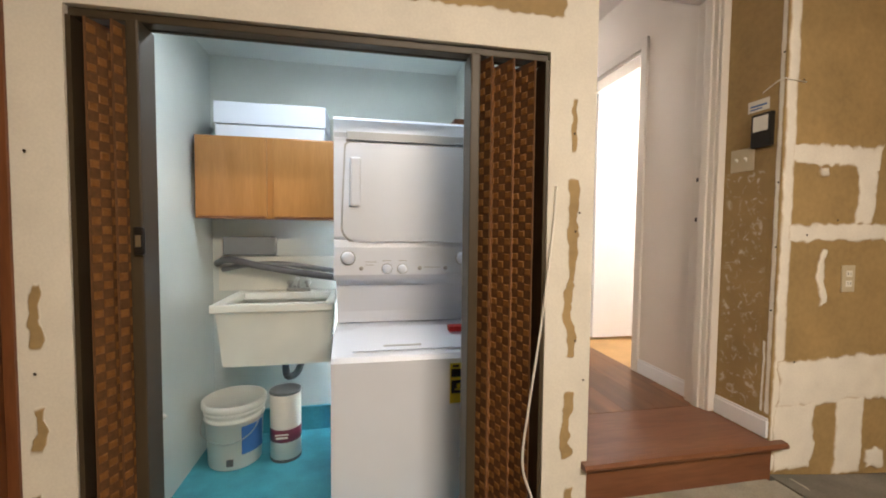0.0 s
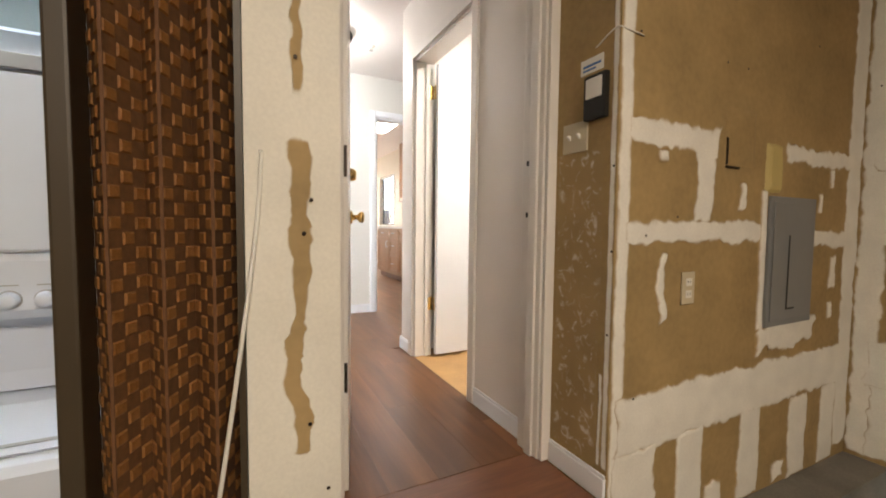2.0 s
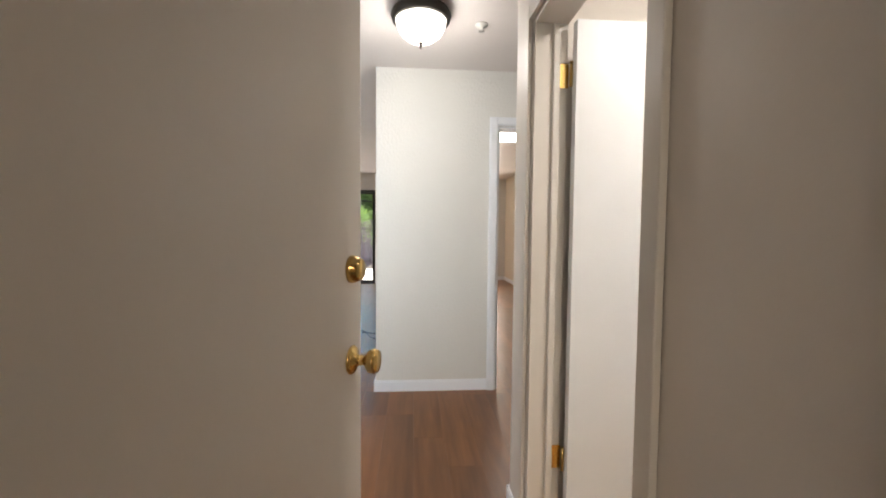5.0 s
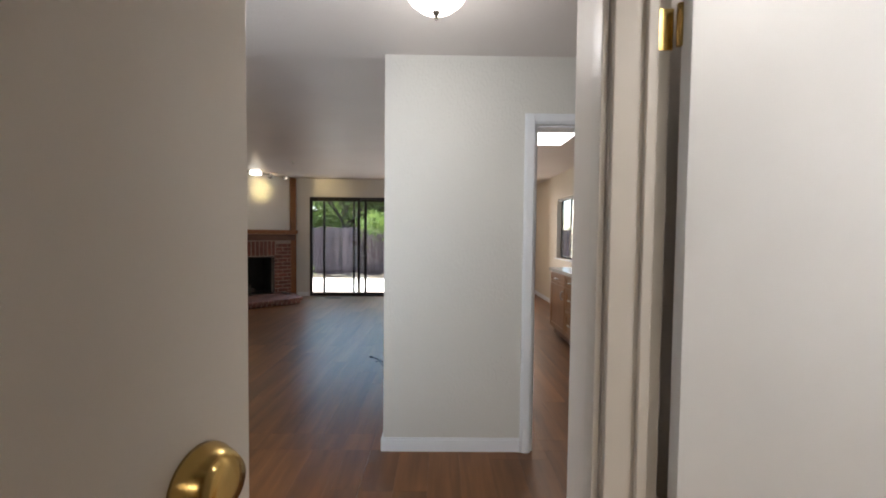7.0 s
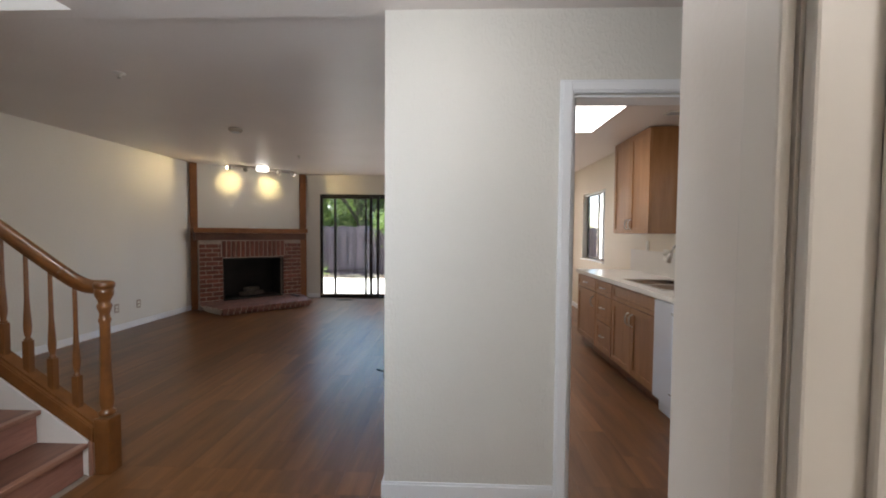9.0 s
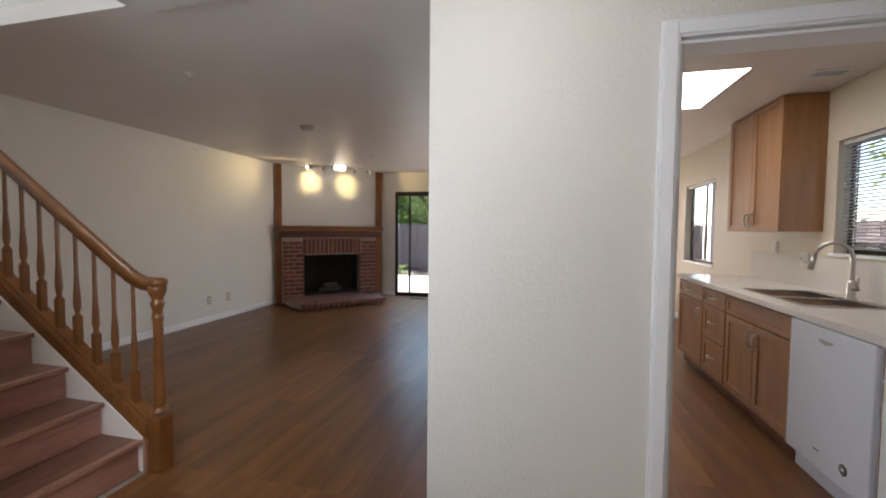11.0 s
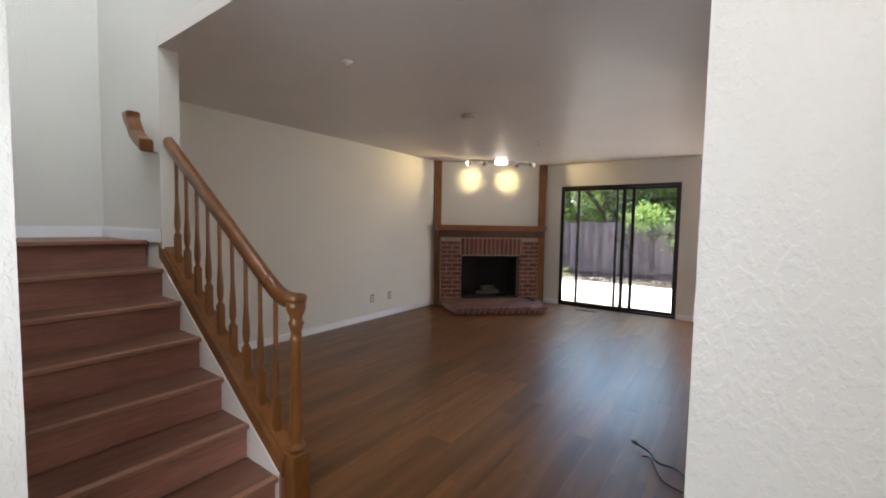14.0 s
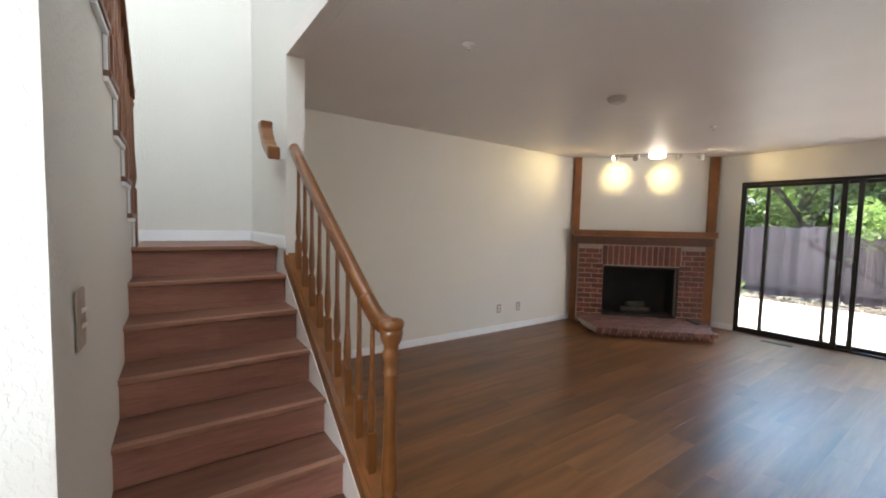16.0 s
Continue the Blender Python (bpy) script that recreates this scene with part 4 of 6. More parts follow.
wall_cabinet(-2.575, -1.80, 0.75, 1.10, 0.94, 1.41, ((-2.565, -2.19), (-2.155, -1.81)), CABW, "honey-brown wooden two-door wall cabinet")
p = empty("shelf_boxes", -2.17, 0.9, 1.41, "two flat white boxes stacked on the cabinet", "box")
part("lower_box", boxes((-2.472, -1.868, 0.79, 1.08, 1.411, 1.478), bevel=0.003), WHITEAPP, p)
part("upper_box", boxes((-2.478, -1.862, 0.78, 1.08, 1.484, 1.608), bevel=0.004), WHITEAPP, p)
part("gap_shadow", boxes((-2.465, -1.875, 0.80, 1.07, 1.4785, 1.4835)), INK, p)

# laundry tub
p = empty("laundry_tub", -2.12, 0.8, 0.13, "off-white plastic wall-hung laundry tub", "laundry sink")
b = bmesh.new()
ins = 0.03
lo = [(-2.385, 0.585), (-1.822, 0.585), (-1.822, 1.06), (-2.385, 1.06)]
hi = [(-2.41, 0.56), (-1.805, 0.56), (-1.805, 1.08), (-2.41, 1.08)]
vl, vh = [b.verts.new((*q, 0.13)) for q in lo], [b.verts.new((*q, 0.43)) for q in hi]
vi = [b.verts.new((x + (ins if x < -2.1 else -ins), y + (ins if y < 0.8 else -ins), 0.43)) for x, y in hi]
vb = [b.verts.new((x + (ins if x < -2.1 else -ins), y + (ins if y < 0.8 else -ins), 0.16)) for x, y in lo]
b.faces.new(vl[::-1])
b.faces.new(vb)
for a, c in ((vl, vh), (vh, vi), (vi, vb)):
    for i in range(4):
        b.faces.new((a[i], a[(i + 1) % 4], c[(i + 1) % 4], c[i]))
part("basin", b, UTIL, p)
part("rim", boxes((-2.436, -1.80, 0.545, 0.60, 0.431, 0.476), (-2.436, -2.375, 0.6005, 1.09, 0.431, 0.476), (-1.85, -1.80, 0.6005, 1.09, 0.431, 0.476), (-2.3745, -1.8505, 0.96, 1.09, 0.431, 0.476), bevel=0.007), UTIL, p)
part("splash_back", boxes((-2.56, -1.80, 1.075, 1.099, 0.477, 0.70), bevel=0.004), UTIL, p)
b = tube(bmesh.new(), curve_pts([(-2.10, 0.80, 0.13), (-2.10, 0.80, 0.03), (-2.09, 0.82, -0.02), (-2.05, 0.88, -0.02), (-2.03, 0.95, 0.03), (-2.03, 1.095, 0.05)], 20), 0.022, 12)
part("drain_trap", b, RUBBER, p, "black plastic drain trap")
fa = part("faucet", boxes((-2.13, -1.98, 0.985, 1.045, 0.477, 0.50), bevel=0.008), CHROME, p, "chrome two-handle faucet")
part("spout", tube(bmesh.new(), curve_pts([(-2.055, 1.01, 0.50), (-2.055, 0.99, 0.55), (-2.055, 0.93, 0.562), (-2.055, 0.85, 0.53)], 15), 0.011, 12), CHROME, fa)
for x in (-2.11, -2.0):
    part("tap_handle", lathe(bmesh.new(), [(0.012, 0), (0.012, 0.02), (0.022, 0.028), (0.02, 0.045), (0.004, 0.048)], 14, pose(x, 1.015, 0.50)), CHROME, fa)
p = empty("washer_hose", -2.2, 1.0, 0.62, "grey flexible hoses lying behind the tub", "hose")
for i, pts in enumerate((((-2.55, 1.03, 0.66), (-2.45, 0.93, 0.69), (-2.25, 0.92, 0.645), (-2.0, 0.93, 0.60), (-1.78, 0.95, 0.565)), ((-2.52, 1.04, 0.62), (-2.35, 0.97, 0.655), (-2.15, 0.96, 0.66), (-1.95, 0.99, 0.63), (-1.78, 1.0, 0.60)))):
    part("hose", tube(bmesh.new(), curve_pts(pts, 28), 0.022 if i == 0 else 0.017, 10), RUBBER if i == 0 else PANELGREY, p)
b = boxes((-2.52, -2.2, 1.03, 1.074, 0.71, 0.83), bevel=0.008)
tagged(part("outlet_box", b, PANELGREY), "grey recessed washer outlet box on the wall", "outlet box")


def bucket(x, y, z):
    o = empty("bucket", x, y, z, "white plastic bucket with lid on the floor", "bucket")
    part("pail", lathe(bmesh.new(), [(0.135, 0), (0.142, 0.006), (0.156, 0.27), (0.163, 0.272), (0.163, 0.285), (0.158, 0.288), (0.159, 0.31), (0.166, 0.312), (0.166, 0.325), (0.161, 0.328), (0.162, 0.345)], 40, pose(x, y, z)), PLASTIC, o)
    part("lid", lathe(bmesh.new(), [(0.170, 0.335), (0.175, 0.34), (0.175, 0.37), (0.168, 0.378), (0.158, 0.376), (0.152, 0.366), (0.02, 0.366), (0.002, 0.366)], 40, pose(x, y, z)), PLASTIC, o)
    b = bmesh.new()
    for i in range(10):
        a0, a1 = radians(-62 + i * 5.5), radians(-62 + (i + 1) * 5.5)
        for (zz0, zz1, r) in ((0.09, 0.25, 0.1535),):
            v = [b.verts.new((x + r * math.cos(a), y + r * math.sin(a), z + q)) for a, q in ((a0, zz0), (a1, zz0), (a1, zz1), (a0, zz1))]
            b.faces.new(v)
    bmesh.ops.remove_doubles(b, verts=b.verts, dist=0.0005)
    g = bmesh.ops.extrude_face_region(b, geom=list(b.faces))
    bmesh.ops.translate(b, verts=[v for v in g["geom"] if isinstance(v, bmesh.types.BMVert)], vec=(0.003, -0.003, 0))
    part("label", b, BLUEINK, o, "blue printed label")
    part("bail_handle", tube(bmesh.new(), curve_pts([(x - 0.165, y - 0.02, z + 0.30), (x - 0.14, y - 0.12, z + 0.21), (x, y - 0.172, z + 0.17), (x + 0.12, y - 0.13, z + 0.21), (x + 0.165, y - 0.02, z + 0.30)], 24), 0.003, 6), CHROME, o)
    part("code_square", boxes((x - 0.004, x + 0.03, y - 0.1565, y - 0.143, z + 0.035, z + 0.07)), RUBBER, o)
    return o


bucket(-2.39, 0.80, GF + 0.008)
p = empty("canister", -2.10, 0.78, GF + 0.008, "tall white cardboard canister with maroon band", "canister")
mz = pose(-2.10, 0.78, GF + 0.008)
part("body", lathe(bmesh.new(), [(0.088, 0), (0.088, 0.40)], 32, mz), PLASTIC, p)
part("rim", lathe(bmesh.new(), [(0.086, 0.0), (0.092, 0.401), (0.092, 0.412), (0.082, 0.413), (0.08, 0.402), (0.003, 0.402)][1:], 32, mz), PANELGREY, p)
part("foot_ring", lathe(bmesh.new(), [(0.0895, 0.001), (0.0905, 0.004), (0.0905, 0.016), (0.0885, 0.018)], 32, mz), RUBBER, p)
part("band", lathe(bmesh.new(), [(0.0884, 0.12), (0.0892, 0.1205), (0.0892, 0.195), (0.0884, 0.196)], 32, mz), MAROON, p, "maroon printed band")
part("band_print", boxes((-2.14, -2.075, 0.686, 0.6905, GF + 0.155, GF + 0.165), (-2.145, -2.07, 0.6862, 0.6905, GF + 0.175, GF + 0.182)), PLASTIC, p)
tagged(part("valve", lathe(bmesh.new(), [(0.02, 0), (0.022, 0.01), (0.012, 0.03), (0.004, 0.04)], 14, pose(-2.599, 0.36, -0.02, 0, 90)), PLASTIC), "small white cap on the closet wall", "cap")

# ---- stairs ----
RUN, RISE, NX = 0.26, 0.181, -2.315
st = empty("staircase", -3.2, 2.52, 0, "brown laminate stairs rising to a landing", "staircase")
me_t = me_r = None
for i in range(7):
    x, z = NX - RUN * i, RISE * (i + 1)
    if i < 6:
        if me_t is None:
            b = bmesh.new()
            prism(b, [(0.0, -0.026), (0.006, -0.016), (0.004, -0.004), (-0.006, 0.0), (-RUN - 0.02, 0.0), (-RUN - 0.02, -0.026)], "y", 2.07, 2.955)
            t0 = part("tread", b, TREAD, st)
            me_t = t0.data
            t0.matrix_parent_inverse, t0.matrix_basis = Matrix(), st.matrix_world.inverted() @ pose(x, 0, z)
        else:
            share("tread", me_t, st.matrix_world.inverted() @ pose(x, 0, z), st)
    if i < 7:
        part("nosing", boxes((x - 0.030, x + 0.009, 2.07, 2.955, z - 0.022, z + 0.003), bevel=0.004), NOSE, st, "lighter nosing strip")
    if me_r is None:
        r0 = part("riser", boxes((-0.034, -0.022, 2.07, 2.955, -RISE + 0.001, -0.0265)), RISER_LIT, st)
        me_r = r0.data
        r0.matrix_parent_inverse, r0.matrix_basis = Matrix(), st.matrix_world.inverted() @ pose(x, 0, z)
    else:
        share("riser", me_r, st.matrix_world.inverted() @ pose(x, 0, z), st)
b = bmesh.new()
prism(b, [(NX - RUN * 6, 1.234), (NX - RUN * 6 + 0.006, 1.246), (NX - RUN * 6 - 0.004, 1.26), (-4.838, 1.26), (-4.838, 1.234)], "y", 1.21, 2.9635)
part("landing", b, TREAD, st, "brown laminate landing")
b = bmesh.new()
pts = [(NX - 0.04, 0.0)]
for i in range(7):
    x, z = NX - RUN * i - 0.036, RISE * (i + 1) - 0.028
    pts += [(x, z - (RISE if i else RISE - 0.028)), (x, z)]
pts += [(NX - RUN * 6 - 0.2, 1.23), (NX - RUN * 6 - 0.2, 0.0)]
prism(b, pts[1:], "y", 2.07, 2.94)
part("carcass", b, MORTAR, st)

# wall under the upper flight, with its stepped top
b = bmesh.new()
pts = [(-2.03, 0.0), (-4.84, 0.0), (-4.84, 1.26), (-3.95, 1.26)]
UX = -3.95
for i in range(8):
    pts += [(UX + RUN * i, 1.26 + RISE * (i + 1)), (UX + RUN * (i + 1), 1.26 + RISE * (i + 1))]
pts = [q for q in pts if q[0] <= -2.03]
pts += [(-2.03, pts[-1][1])]
prism(b, pts, "y", 1.96, 2.06)
SHEAR = Matrix(((1, 0, 0, 0), (-0.03, 1, 0, -2.03 * 0.03 + 0.022), (0, 0, 1, 0), (0, 0, 0, 1)))


def sheared(bm):
    bmesh.ops.transform(bm, matrix=SHEAR, verts=bm.verts)
    return bm


sheared(b)
setting("wall_stair", b, WALL, "cream wall below the upper stair flight", "wall")
us = empty("upper_stairs", -3.2, 1.6, 1.26, "upper stair flight with white trimmed ends", "staircase")
for i in range(8):
    x, z = UX + RUN * i, 1.26 + RISE * (i + 1)
    if x > -2.1:
        break
    part("tread", sheared(boxes((x - 0.02, min(x + RUN, -2.04), 1.21, 2.085, z + 0.001, z + 0.026), bevel=0.003)), TREAD, us)
    part("riser", boxes((x - 0.001, x + 0.011, 1.21, 1.958, z - RISE + 0.027, z)), TREAD, us)
    part("end_trim", sheared(boxes((x - 0.028, min(x + RUN + 0.01, -2.04), 2.061, 2.078, z - 0.022, z + 0.0), (x - 0.028, x - 0.006, 2.061, 2.074, z - RISE + 0.001, z - 0.0225), bevel=0.003)), TRIM, us, "white stepped trim")


def baluster_mesh(h):
    b = bmesh.new()
    box(b, -0.018, 0.018, -0.018, 0.018, -0.012, 0.175, bevel=0.004)
    lathe(b, [(0.016, 0.175), (0.019, 0.182), (0.011, 0.19), (0.013, 0.20), (0.0175, 0.225), (0.019, 0.255), (0.0165, 0.31), (0.0125, 0.38), (0.011, 0.42), (0.0105, h - 0.05), (0.010, h)], 12)
    return b


def newel(o, x, y, z0, h, half=0.043):
    b = bmesh.new()
    box(b, x - half, x + half, y - half, y + half, z0, z0 + 0.31, bevel=0.006)
    part("newel_base", b, OAK, o)
    k = half / 0.043
    prof = [(0.036, 0.31), (0.041, 0.318), (0.041, 0.33), (0.026, 0.342), (0.03, 0.352), (0.034, 0.37), (0.0355, 0.40), (0.031, 0.47), (0.027, 0.56), (0.0245, 0.70), (0.024, 0.80), (0.028, 0.815), (0.031, 0.825), (0.026, 0.835), (0.024, 0.86), (0.03, 0.88), (0.036, 0.90), (0.028, 0.915), (0.029, 0.93), (0.042, 0.955), (0.045, 0.975), (0.043, 1.0)]
    s = h / 1.0
    part("newel_post", lathe(bmesh.new(), [(r * k, z * s) for r, z in prof], 24, pose(x, y, z0)), OAK, o)


rail = empty("stair_railing", -2.9, 3.01, 0, "varnished oak stair railing with turned balusters", "stair railing")
RY = 3.01
newel(rail, -2.243, RY, 0.0, 1.04)
SL = RISE / RUN


def nose(x):
    """Height of the line over the tread noses."""
    return RISE + SL * (NX - x)


b = bmesh.new()
prism(b, [(-2.287, nose(-2.287) + 0.02), (-2.287, nose(-2.287) + 0.108), (-3.69, nose(-3.69) + 0.108), (-3.69, nose(-3.69) + 0.015)], "y", 2.958, 3.062)
bmesh.ops.bevel(b, geom=[e for e in b.edges if abs(e.verts[0].co.x - e.verts[1].co.x) > 1], offset=0.006, segments=2, affect="EDGES")
part("stringer", b, OAK, rail, "oak capped stringer beam")
b = bmesh.new()
prism(b, [(-2.288, nose(-2.288) + 0.109), (-2.288, nose(-2.288) + 0.124), (-3.645, nose(-3.645) + 0.124), (-3.645, nose(-3.645) + 0.109)], "y", RY - 0.034, RY + 0.034)
part("shoe_rail", b, OAK, rail)
b = bmesh.new()
sec = [(-0.032, -0.016), (-0.031, 0.006), (-0.022, 0.024), (-0.008, 0.032), (0.008, 0.032), (0.022, 0.024), (0.031, 0.006), (0.032, -0.016), (0.024, -0.026), (0.022, -0.040), (-0.022, -0.040), (-0.024, -0.026)]
zr = [(-2.213, 1.045), (-2.27, 1.045), (-2.33, 1.050), (-2.40, 1.077), (-2.47, 1.121), (-2.57, nose(-2.57) + 0.83), (-3.63, nose(-3.63) + 0.83)]
rings = []
cp = curve_pts([(x, RY, z) for x, z in zr], 42)
for i, c in enumerate(cp):
    d = (cp[min(i + 1, len(cp) - 1)] - cp[max(i - 1, 0)]).normalized()
    up = Vector((0, 1, 0)).cross(d)
    up = up if up.z > 0 else -up
    rings.append([b.verts.new(c + Vector((0, u, 0)) + up * v) for u, v in sec])
for a, c in zip(rings, rings[1:]):
    for i in range(len(sec)):
        f = b.faces.new((a[i], a[(i + 1) % len(sec)], c[(i + 1) % len(sec)], c[i]))
        f.smooth = True
b.faces.new(rings[0])
b.faces.new(rings[-1][::-1])
part("handrail", b, OAK, rail)
part("newel_cap", lathe(bmesh.new(), [(0.046, 0), (0.05, 0.012), (0.05, 0.024), (0.042, 0.034), (0.002, 0.038)], 24, pose(-2.243, RY, 1.036)), OAK, rail)
me_b = None
for i in range(9):
    x = -2.412 - 0.139 * i
    m = rail.matrix_world.inverted() @ pose(x, RY, nose(x) + 0.117)
    if me_b is None:
        q = part("baluster", baluster_mesh(0.69), OAK, rail)
        me_b = q.data
        q.matrix_parent_inverse, q.matrix_basis = Matrix(), m
    else:
        share("baluster", me_b, m, rail)
b = bmesh.new()
prism(b, [(-2.30, 0.0), (-2.30, nose(-2.30) + 0.017), (-3.648, nose(-3.648) + 0.013), (-3.648, 0.0)], "y", 2.974, 3.052)
setting("wall_under_stair", b, WALL, "white wall below the stair stringer", "wall")
b = bmesh.new()
prism(b, [(-2.31, 0.0), (-2.31, nose(-2.31) + 0.017), (-3.649, nose(-3.649) + 0.013), (-3.649, 0.5)], "y", 2.9555, 2.973)
setting("trim_stair_skirt", b, SMOOTH, "white skirt board beside the stair treads", "trim")
part("end_board", boxes((-2.3095, -2.29, 2.957, 2.973, 0.0, 0.195), bevel=0.002), NOSE, rail, "pale end board of the stringer")

ur = empty("upper_railing", -3.2, 2.02, 1.26, "dark varnished upper stair railing with turned balusters", "stair railing")
b = bmesh.new()
box(b, -4.03, -3.965, 2.03, 2.085, 1.262, 1.60, bevel=0.005)
part("newel_base", sheared(b), DARKOAK, ur)
part("newel_post", lathe(bmesh.new(), [(0.027, 0.34), (0.031, 0.35), (0.02, 0.37), (0.026, 0.40), (0.03, 0.44), (0.022, 0.6), (0.02, 0.85), (0.027, 0.87), (0.022, 0.89), (0.03, 0.93), (0.034, 0.96), (0.005, 0.985)], 20, SHEAR @ pose(-3.998, 2.0575, 1.26)), DARKOAK, ur)
for i in range(14):
    x = UX + 0.08 + 0.131 * i
    z = 1.26 + RISE * (int((x - UX) / RUN) + 1) + 0.027
    top = 1.26 + 0.95 + SL * (x - UX)
    b = bmesh.new()
    box(b, x - 0.016, x + 0.016, 2.045, 2.077, z, z + 0.18, bevel=0.003)
    lathe(b, [(0.015, 0.18), (0.018, 0.19), (0.011, 0.20), (0.018, 0.26), (0.011, 0.38), (0.0105, top - z)], 10, pose(x, 2.061, z))
    part("baluster", sheared(b), DARKOAK, ur)
b = bmesh.new()
prism(b, [(-3.99, 2.16), (-2.1, 2.16 + SL * 1.89), (-2.1, 2.22 + SL * 1.89), (-3.99, 2.22)], "y", 2.033, 2.088)
part("handrail", sheared(b), DARKOAK, ur)

p = empty("wall_handrail", -3.75, 2.86, 1.95, "short oak handrail end on the stair wall", "handrail")
b = bmesh.new()
prism(b, [(-3.93, 2.12), (-3.90, 2.055), (-3.845, 2.0), (-3.80, 1.94), (-3.74, 1.90), (-3.62, 1.835), (-3.62, 1.915), (-3.70, 1.945), (-3.76, 1.985), (-3.81, 2.045), (-3.83, 2.075), (-3.825, 2.12)], "y", 2.845, 2.922)
bmesh.ops.bevel(b, geom=list(b.edges), offset=0.006, segments=2, affect="EDGES")
part("rail", b, OAK, p)
part("bracket", tube(bmesh.new(), curve_pts([(-3.70, 2.87, 1.895), (-3.70, 2.875, 1.86), (-3.70, 2.964, 1.85)], 12), 0.006, 8), CHROME, p)
wall_plate("light_switch", pose(-2.30, 2.0932, 1.17, 0, 0, 178), 0.10, 0.16, "aged grey-ivory toggle switch on the stair wall", "light switch", toggles=((0, 0.02), (0, -0.02)), material=AGED_SHADED)

# ---- living room ----
FM = Matrix.Translation((-4.84, 7.55, 0)) @ pose(0, 0, 0, 0, 0, 45)   # local x along the face, -y towards the room


def corner(bm):
    bmesh.ops.transform(bm, matrix=FM, verts=bm.verts)
    return bm


setting("wall_fireplace", corner(boxes((0.0, 2.07, 0.0, 0.1, 1.2, LC))), WALL, "warm white diagonal chimney wall", "wall")
fp = empty("fireplace", -4.0, 8.1, 0, "red brick corner fireplace with wooden posts and mantel", "fireplace")
part("post", corner(boxes((0.005, 0.115, -0.05, -0.001, 0.0, LC - 0.002), bevel=0.004)), FPWOOD, fp, "brown stained wooden post")
part("post", corner(boxes((1.92, 2.045, -0.05, -0.001, 0.0, LC - 0.002), bevel=0.004)), FPWOOD, fp, "brown stained wooden post")
mantel = part("mantel", corner(boxes((0.04, 1.95, -0.205, -0.051, 1.20, 1.318), bevel=0.005)), mat("mantel_dark_wood", (0.065, 0.022, 0.011), 0.45, color2=(0.10, 0.036, 0.017), scale=4, fine=0.12, fscale=24), fp, "dark red-brown mantel board")
part("mantel_moulding", corner(boxes((0.03, 1.96, -0.222, -0.051, 1.319, 1.332), bevel=0.003)), NOSE, fp, "pale moulding edge")
part("mantel_shelf", corner(boxes((0.01, 1.985, -0.245, -0.052, 1.333, 1.412), bevel=0.006)), FPWOOD, fp)
part("side_board", corner(boxes((1.872, 1.90, -0.165, -0.051, 0.0, 1.199), bevel=0.003)), FPWOOD, fp)
D = -0.16
FX0, FX1, FZ0, FZ1 = 0.468, 1.53, 0.15, 0.88
part("mortar_bed", corner(boxes((0.10, FX0, D + 0.003, 0.0, 0, 1.199), (FX1, 1.871, D + 0.003, 0.0, 0, 1.199), (FX0, FX1, D + 0.003, 0.0, FZ1, 1.199))), MORTAR, fp)
part("firebox", corner(boxes((FX0 - 0.1, FX1 + 0.1, 0.36, 0.40, 0.02, 1.0), (FX0 - 0.04, FX0 - 0.001, 0.001, 0.36, 0.02, 1.0), (FX1 + 0.001, FX1 + 0.04, 0.001, 0.36, 0.02, 1.0), (FX0, FX1, 0.001, 0.36, FZ1, 0.95), (FX0, FX1, -0.14, 0.36, 0.05, FZ0 - 0.012))), SOOT, fp)
part("fire_screen_frame", corner(boxes((FX0, FX1, D - 0.004, D + 0.02, FZ1 - 0.03, FZ1), (FX0, FX0 + 0.02, D - 0.004, D + 0.02, FZ0, FZ1 - 0.031), (FX1 - 0.02, FX1, D - 0.004, D + 0.02, FZ0, FZ1 - 0.031))), BLACK, fp)
lg = bmesh.new()
for xx, yy, zz, ll, an in ((1.0, 0.1, 0.185, 0.42, 8), (1.08, 0.17, 0.19, 0.36, -14), (1.03, 0.13, 0.265, 0.32, 20)):
    lathe(lg, [(0.03, -ll / 2), (0.045, -ll / 2 + 0.02), (0.048, 0), (0.04, ll / 2 - 0.02), (0.025, ll / 2)], 12, pose(xx, yy, zz, 0, 90, an))
part("ash_log", corner(lg), mat("ash_grey", (0.07, 0.06, 0.05), 0.95, var=0.3, scale=12, bump=0.6), fp, "pale grey ash-covered logs")
# hearth: a low slab with splayed ends, its top course overhanging
b = bmesh.new()
prism(b, [(0.16, D - 0.002), (0.16, -0.43), (0.30, -0.90), (1.64, -0.90), (1.76, -0.44), (1.80, D - 0.002)], "z", 0.0, 0.07)
prism(b, [(0.105, D - 0.002), (0.105, -0.45), (0.235, -1.005), (1.71, -1.005), (1.80, -0.45), (1.83, D - 0.002)], "z", 0.071, 0.118)
part("hearth_core", corner(b), MORTAR, fp)


def hearth_ends(y):
    """The hearth's two ends at a depth before the chimney face."""
    k = max(0.0, (-0.45 - y) / 0.555)
    return 0.10 + 0.132 * k, 1.83 - 0.12 * k


BL, BH = 0.20, 0.064
meb = {}


def brick(key, sx, sy, sz):
    if key not in meb:
        b = bmesh.new()
        box(b, -sx / 2, sx / 2, -sy / 2, sy / 2, -sz / 2, sz / 2, bevel=0.004)
        me = bpy.data.meshes.new("brick")
        b.to_mesh(me)
        b.free()
        me.materials.append(BRICK)
        meb[key] = me
    return meb[key]


